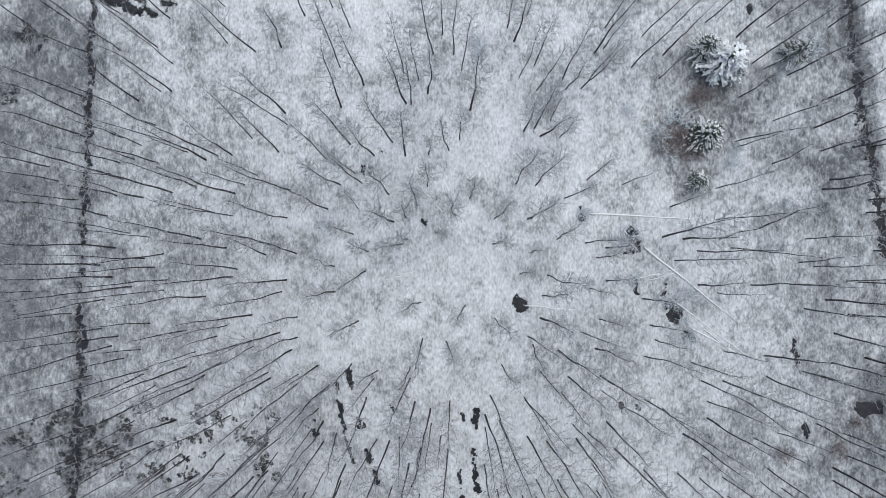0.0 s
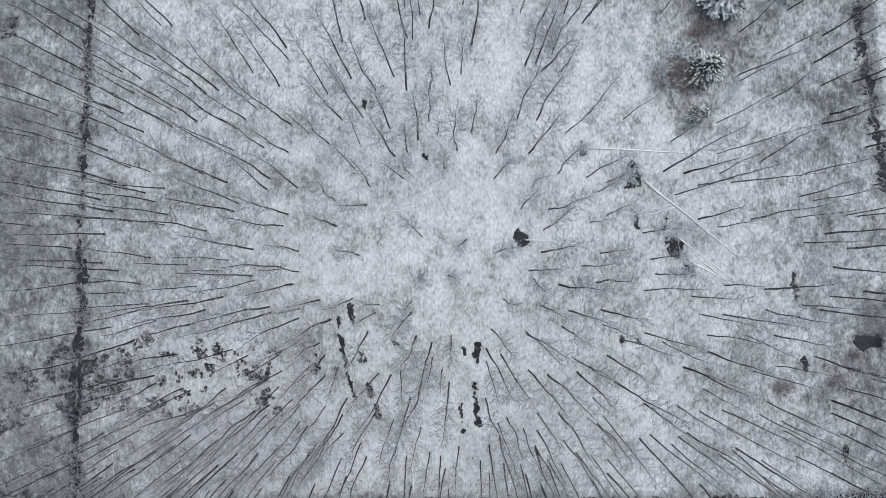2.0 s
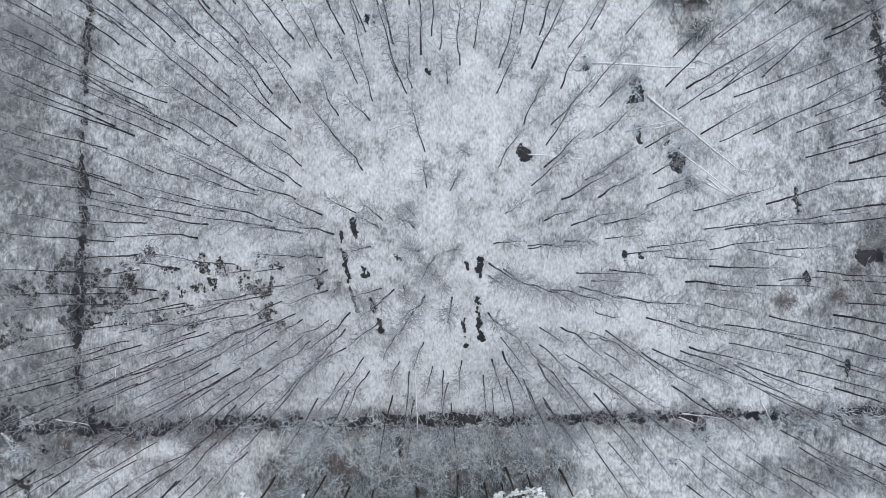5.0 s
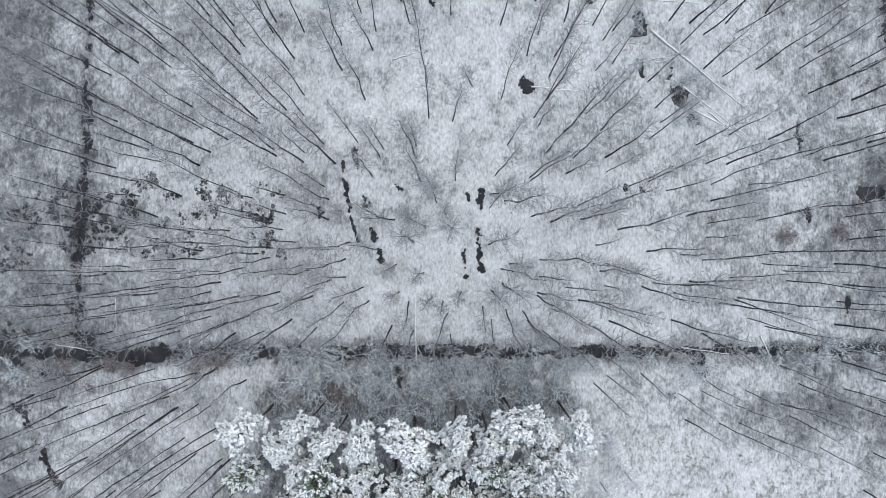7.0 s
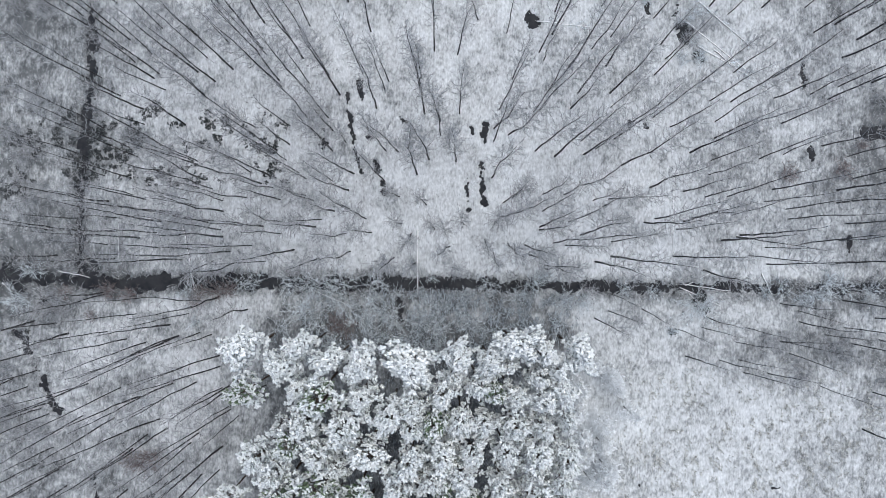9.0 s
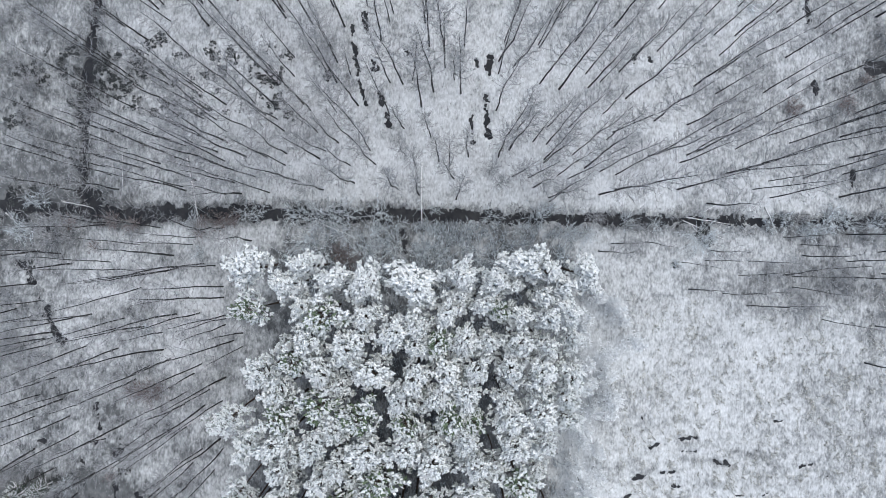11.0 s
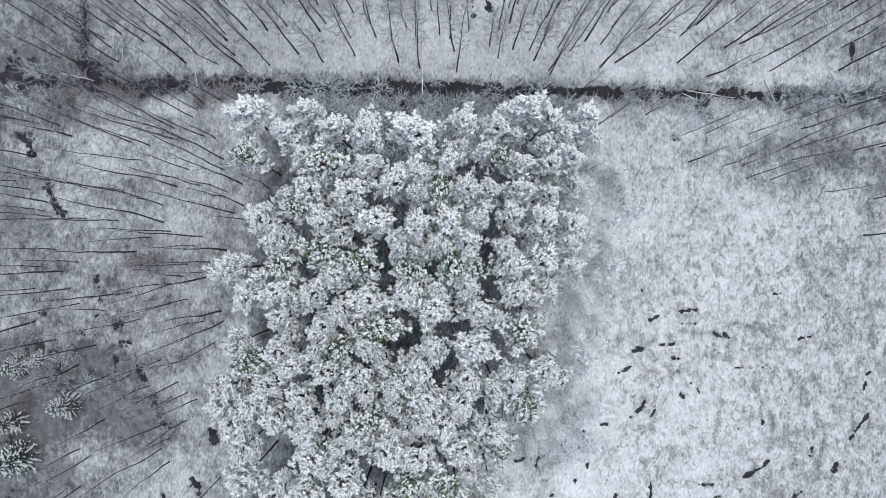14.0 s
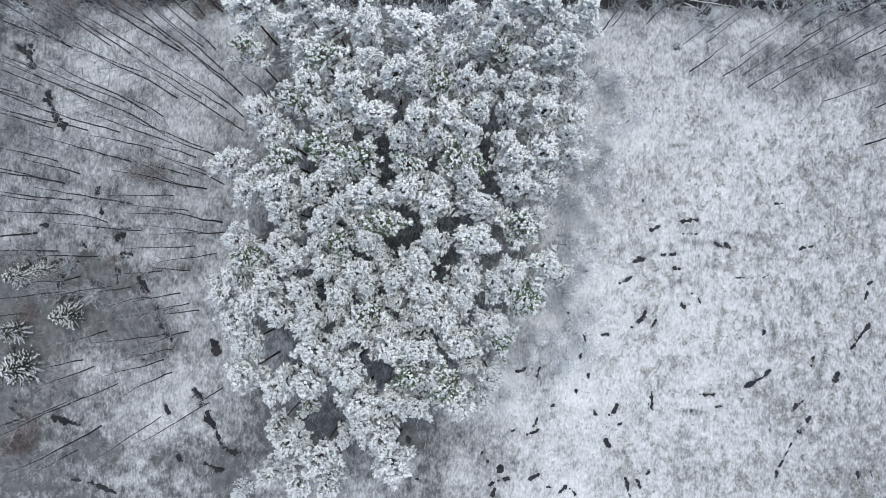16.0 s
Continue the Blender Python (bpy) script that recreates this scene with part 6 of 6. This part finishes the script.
# ---- rimed young birches beside the pines ----
def rimed_shapes(seed):
    r = random.Random(seed)
    trunk, crown = Shape(), Shape()
    trunk.tube([Vector((0, 0, -0.1)), Vector((0.1, 0.05, 3)), Vector((0.0, 0.15, 6.2))], [0.06, 0.045, 0.012], 5)
    for k in range(60):
        t = 0.25 + 0.75 * k / 60
        p = Vector((0.1 * math.sin(t * 3), 0.1 * t, 6.2 * t))
        a = k * 2.4 + r.uniform(-0.4, 0.4)
        d = Vector((math.cos(a), math.sin(a), r.uniform(0.3, 0.9))).normalized()
        e = p + d * r.uniform(0.7, 1.3) * (1.5 * (1 - t) ** 0.7 + 0.35)
        crown.tube([p, p.lerp(e, 0.5) + Vector((0, 0, 0.05)), e], [0.028, 0.024, 0.012], 3, False)
        for s in range(7):
            o = p.lerp(e, r.uniform(0.3, 1))
            crown.finger(o, o + (d + Vector((r.uniform(-1, 1), r.uniform(-1, 1), r.uniform(-0.4, 0.5)))).normalized() * r.uniform(0.2, 0.45), 0.07, 0.04)
    return trunk, crown


RIMED_KINDS = []
for seed in range(3):
    a, b = rimed_shapes(600 + seed)
    RIMED_KINDS.append((a.mesh("trunk", M_BARK), b.mesh("crown", M_RIME, False)))
# x, y, size
RIMED_A = [
    (17.8, -44.4, 0.8), (13.9, -51.2, 0.75), (15.1, -47.7, 0.7), (12.5, -56.8, 0.7), (11.6, -52.4, 0.7),
    (16.1, -50, 0.55), (9.2, -66.5, 0.7), (14.6, -55.2, 0.45), (10.7, -51.3, 0.6), (8.4, -67.6, 0.5),
    (11.9, -60, 0.6), (9.6, -61.2, 0.55), (16.8, -42.4, 0.6), (6.5, -72.4, 0.5), (12.3, -69.3, 0.4),
    (8.5, -68.5, 0.5), (15.6, -40.7, 0.7), (-19.7, -82.5, 0.8), (13.5, -48.3, 0.7),
]
RIMED = RIMED_A

verge = random.Random(63)
EDGE = [(12.4 + verge.uniform(0, 4.0) - 0.09 * k, -40.0 - 1.1 * k, verge.uniform(0.6, 0.95)) for k in range(27)]
for x, y, s in RIMED + EDGE:
    a, b = RIMED_KINDS[pick.randrange(3)]
    ob = new("rimed_birch")
    part("trunk", a, ob, "thin dark trunk")
    tagged(part("crown", b, ob, "twigs thickly covered in white rime"), kind="stuff")
    ob.matrix_basis = place(x, y, s, pick.uniform(0, 6.28))
    tagged(ob, "young birch with thickly rimed white twigs beside the pines", "tree", "rimed birches")


# ---- young spruces ----
def spruce_shapes(seed, load):
    """A spruce 5 m high with long tiers of branches, snow along each."""
    r = random.Random(seed)
    trunk, needles, snow = Shape(), Shape(), Shape()
    trunk.tube([Vector((0, 0, -0.1)), Vector((0, 0, 2.5)), Vector((0, 0, 5.0))], [0.09, 0.06, 0.01], 6)
    for tier in range(9):
        z = 0.7 + 4.1 * tier / 8
        reach = 2.1 * (1 - tier / 9) ** 0.8 + 0.15
        arms = 13 - tier // 2
        for k in range(arms):
            a = 6.283 * (k + r.uniform(-0.3, 0.3)) / arms + tier
            d = Vector((math.cos(a), math.sin(a), 0.22))
            length = reach * r.uniform(0.75, 1.1)
            root = Vector((0, 0, z))
            tip = root + d * length + Vector((0, 0, -0.2 * length))
            needles.finger(root, tip, 0.10, 0.05)
            lift = Vector((0, 0, 0.06))
            if r.random() < 0.4 + 0.55 * load:
                snow.finger(root.lerp(tip, 0.2) + lift, tip + lift, r.uniform(0.05, 0.09) * (1 + 1.2 * load), 0.06)
            side = Vector((-d.y, d.x, 0))
            for s in range(max(2, int(length / 0.28))):
                o = root.lerp(tip, 0.3 + 0.6 * r.random())
                e = (d * 0.8 + side * r.choice((-1, 1)) * r.uniform(0.4, 0.9)).normalized() * r.uniform(0.2, 0.45)
                needles.finger(o, o + e, 0.06, 0.04)
                if r.random() < 0.35 + 0.6 * load:
                    snow.finger(o + e * 0.1 + lift, o + e + lift, 0.055 * (1 + load), 0.05)
    return trunk, needles, snow


SPRUCE_KINDS = []
for seed in range(4):
    a, b, c = spruce_shapes(700 + seed, 1.0 if seed == 3 else 0.25)
    SPRUCE_KINDS.append((a.mesh("trunk", M_PINE_BARK), b.mesh("needles", M_SPRUCE, False), c.mesh("snow_load", M_SNOW, False)))
# x, y, size
SPRUCES_A = [
    (27.2, 19.2, 1.2), (25.5, 12, 1), (25.7, 20.7, 0.85), (28.6, 18.6, 0.7), (25.2, 7.5, 0.6), (34.7, 20.4, 0.8),
    (-42.7, -71.4, 1), (-38.4, -66.0, 0.75), (-43.7, -67.8, 0.7), (-43.3, -62.2, 0.7), (-41.2, -61.5, 0.55),
]
SPRUCES = SPRUCES_A

for x, y, s in SPRUCES:
    ob = new("spruce_tree")
    for name, mesh in zip(("trunk", "needles", "snow_load"), SPRUCE_KINDS[3 if s > 1.1 else pick.randrange(3)]):
        tagged(part(name, mesh, ob), kind="" if name == "trunk" else "stuff")
    ob.matrix_basis = place(x, y, s, pick.uniform(0, 6.28))
    tagged(ob, "young spruce laden with white snow on every branch" if s > 1.1 else "young dark green spruce with some snow along its branches", "tree", "young spruces")


# ---- fallen trunks ----
# foot, top and thickness
LOGS_A = [
    (14.2, 4.3, 24.9, 3.8, 0.11), (20, 0.9, 29.9, -7.2, 0.12), (22.2, -4, 30.2, -10.1, 0.1), (26, -7.5, 28.9, -9.7, 0.08), (24.3, -7.2, 29.7, -10.1, 0.09),
    (-2.9, 7.1, 0, 3.6, 0.08), (2.1, 7.7, 4.1, 10.3, 0.07), (7.8, -5.1, 13.3, -5.6, 0.09), (-6.6, -2.5, -3.5, -1.6, 0.09), (17.7, -2.7, 23.5, -1.3, 0.07),
    (-3.8, -27, -3.7, -33.5, 0.1), (-27.9, -27.4, -26.5, -33.9, 0.1), (-26, -30.1, -25.5, -31.5, 0.07), (-34.6, -27.1, -34.5, -30.8, 0.05), (20.5, -2.5, 23.1, -1.8, 0.08),
    (22.3, -21.6, 22.5, -30.3, 0.05), (31.6, -30.4, 32.6, -32.5, 0.08), (-13.9, -33.7, -11, -34.8, 0.06), (-40.6, -32.3, -37.4, -32.9, 0.08),
]
LOGS_B = [
    (-46.4, -33.7, -45.2, -34.7, 0.09), (23.5, -31.7, 28.4, -32.3, 0.07), (23.8, -31.9, 26.8, -30.3, 0.05), (23.2, -32.1, 27.4, -33.8, 0.06), (24.1, -32.5, 26.1, -34.9, 0.05),
]
LOGS = LOGS_A + LOGS_B

def fallen_log(x0, y0, x1, y1, thick):
    a = Vector((x0, y0, max(rest_z(x0, y0), -0.1) + thick * 0.7))
    b = Vector((x1, y1, max(rest_z(x1, y1), -0.1) + thick * 0.5))
    ob = new("fallen_trunk")
    body, cap, limbs = Shape(), Shape(), Shape()
    r = random.Random(int(x0 * 31 + y0 * 7))
    pts = [a.lerp(b, k / 6) + Vector((r.uniform(-0.06, 0.06), r.uniform(-0.06, 0.06), 0)) for k in range(7)]
    body.tube(pts, [thick * (1 - 0.6 * k / 6) for k in range(7)], 7)
    part("stem", body.mesh("stem", M_BARK), ob, "dark wet bark")
    cap.tube([p + Vector((0, 0, thick * (1 - 0.6 * k / 6) * 0.45)) for k, p in enumerate(pts)], [thick * (1 - 0.55 * k / 6) * r.uniform(0.8, 1.0) for k in range(7)], 7)
    part("snow_ridge", cap.mesh("snow_ridge", M_LOGSNOW), ob, "white ridge of snow")
    if (b - a).length > 5 and thick > 0.06:
        d = (b - a).normalized()
        side = Vector((-d.y, d.x, 0))
        for k in range(14):
            o = a.lerp(b, r.uniform(0.55, 1))
            e = o + d * r.uniform(0.4, 1.3) + side * r.choice((-1, 1)) * r.uniform(0.3, 1.0) + Vector((0, 0, r.uniform(-0.05, 0.5)))
            limbs.tube([o, o.lerp(e, 0.5) + Vector((0, 0, 0.06)), e], [0.03, 0.022, 0.01], 4)
        tagged(part("broken_limb_mass", limbs.mesh("broken_limb_mass", M_SHRUB, False), ob, "snow-dusted broken limbs"), kind="stuff")
    return tagged(ob, "fallen thin trunk under a white ridge of snow", "log", "fallen trunks")


for row in LOGS:
    fallen_log(*row)


# ---- bramble clumps ----
def bramble_shape(seed):
    r = random.Random(seed)
    s = Shape()
    for patch in range(r.randint(5, 9)):
        hub, wide = Vector((r.uniform(-0.8, 0.8), r.uniform(-0.6, 0.6), 0)), r.uniform(0.08, 0.32)
        for k in range(int(60 * wide) + 4):
            a, d = r.uniform(0, 6.283), wide * math.sqrt(r.random())
            c = hub + Vector((d * math.cos(a) * 1.3, d * math.sin(a), r.uniform(0.04, 0.2)))
            w = Vector((r.uniform(-1, 1), r.uniform(-1, 1), r.uniform(-0.2, 0.3))).normalized() * r.uniform(0.08, 0.16)
            s.finger(c - w, c + w, 0.06, 0.02)
    return s


BRAMBLES_MESH = [bramble_shape(800 + k).mesh("bramble_clump", M_BRAMBLE, False) for k in range(6)]
# x, y, size
BRAMBLES_A = [
    (-44.7, -19, 1), (-42.9, -19.5, 0.9), (-43.8, -18.4, 0.7), (-45.6, -18.6, 0.8), (-36.8, -18.1, 1.1),
    (-36, -17.2, 0.9), (-33, -18.3, 1.2), (-34.2, -20.1, 1.1), (-35, -21.1, 1), (-35.6, -19.6, 0.8),
    (-33.6, -17.8, 0.8), (-31.1, -15.1, 0.9), (-23.5, -17, 0.9), (-21.7, -17.4, 1), (-20.5, -18.6, 1.1),
    (-19.2, -19, 1), (-24.6, -18.5, 0.8), (-26.9, -22.1, 0.7), (-29.2, -22.9, 0.7), (-28, -21.4, 0.5),
    (-18.8, -18.1, 0.7), (-25.8, -16.7, 0.6), (-37.1, -20.4, 1.1), (-36.5, -21.5, 0.9), (-39.8, -16.4, 0.9),
    (-39.1, -21.3, 0.8), (-22.8, -22.2, 0.5), (-24.2, -22.5, 0.5), (25.4, -33.8, 0.9), (25, -33.4, 0.8),
    (25.8, -34.3, 0.7), (22.6, -36.7, 0.5),
]
BRAMBLES_B = [
    (25.5, -33.1, 0.8), (-45.4, -22.8, 1.1), (-44, -23.2, 1), (-44.6, -24.2, 0.9), (-46.1, -24.3, 0.9),
    (-45.6, -31.3, 1.2), (-43.8, -31.7, 1.1), (-42.4, -32.3, 0.9), (-45.9, -32.1, 1.1), (-32.5, 25.8, 1.1),
    (-31.2, 25, 1.2), (-30.4, 24.9, 1), (-33.4, 26.2, 1), (-29.5, 26.2, 0.9), (-28.9, 25.8, 0.8),
    (-43.6, 22.9, 1.2), (-42.3, 22.1, 1.1), (-43.3, 21.4, 1), (-44.2, 23.6, 0.9), (-45.5, 16.6, 1),
    (-45.4, 17.4, 0.9), (-45.7, 16, 0.8), (-31.9, 25.9, 1), (-8.4, 9, 0.7), (-6.9, 10.8, 0.6),
    (-43.8, -39, 0.9), (-43.5, -40.3, 0.8), (-41.4, -35.7, 0.9), (-41.8, -35.3, 0.8), (-36.4, -62.8, 0.5),
    (-33.4, -56.9, 0.6), (-34.2, -57.8, 0.6),
]
BRAMBLES_C = [
    (-33.4, -59.7, 0.6), (-42.1, -57, 0.5), (-37.5, -58.9, 0.4), (-35.5, -19.9, 1), (-33.2, -18.2, 1),
    (-36.5, -20.6, 0.9), (-39.5, -20.8, 1), (-45.2, -19.1, 1), (-43.5, -19.9, 1), (-31.1, -15.3, 0.8),
    (-40.3, -17.2, 0.8), (-31.5, -22.8, 0.8), (-27, -20.7, 0.7), (-24.7, -18.3, 0.7), (-21.6, -18.3, 0.9),
    (-20.5, -19, 0.9), (-19.4, -19, 0.7), (-14.3, -17.9, 0.7), (-29.5, -21.9, 0.6), (-45.7, -32.7, 1.2),
    (-45, -33.7, 1.2), (-45.9, -34.2, 1), (-44.1, -32.5, 1), (-41.4, -35.9, 1), (-37.2, -18.5, 1),
    (-39.2, -22.5, 1), (-37.5, -22.5, 0.9),
    (-42.4, -60.8, 1.1), (-41.0, -60.9, 1), (-39.6, -61.2, 1), (-38.4, -60.6, 0.9), (-40.4, -62.5, 0.9),
    (-39.2, -64.6, 1), (-38.0, -64.4, 1), (-43.8, -78.2, 1), (-42.9, -79.2, 1.1), (-44.6, -79.9, 1),
    (-44.0, -76.0, 1), (-44.2, -70.2, 1), (-45.1, -70.8, 1),
]
BRAMBLES = BRAMBLES_A + BRAMBLES_B + BRAMBLES_C

strewn = random.Random(52)
for x, y, s in BRAMBLES + [(strewn.uniform(-45, -17), strewn.uniform(-23, -15.5), strewn.uniform(0.4, 0.95)) for k in range(42)]:
    ob = new("bramble_clump", BRAMBLES_MESH[pick.randrange(6)])
    ob.matrix_basis = place(x, y, s, pick.uniform(0, 6.28), sink=0.02)
    tagged(ob, "low dark evergreen bramble clump showing through the snow", "bramble", "bramble clumps", "stuff")
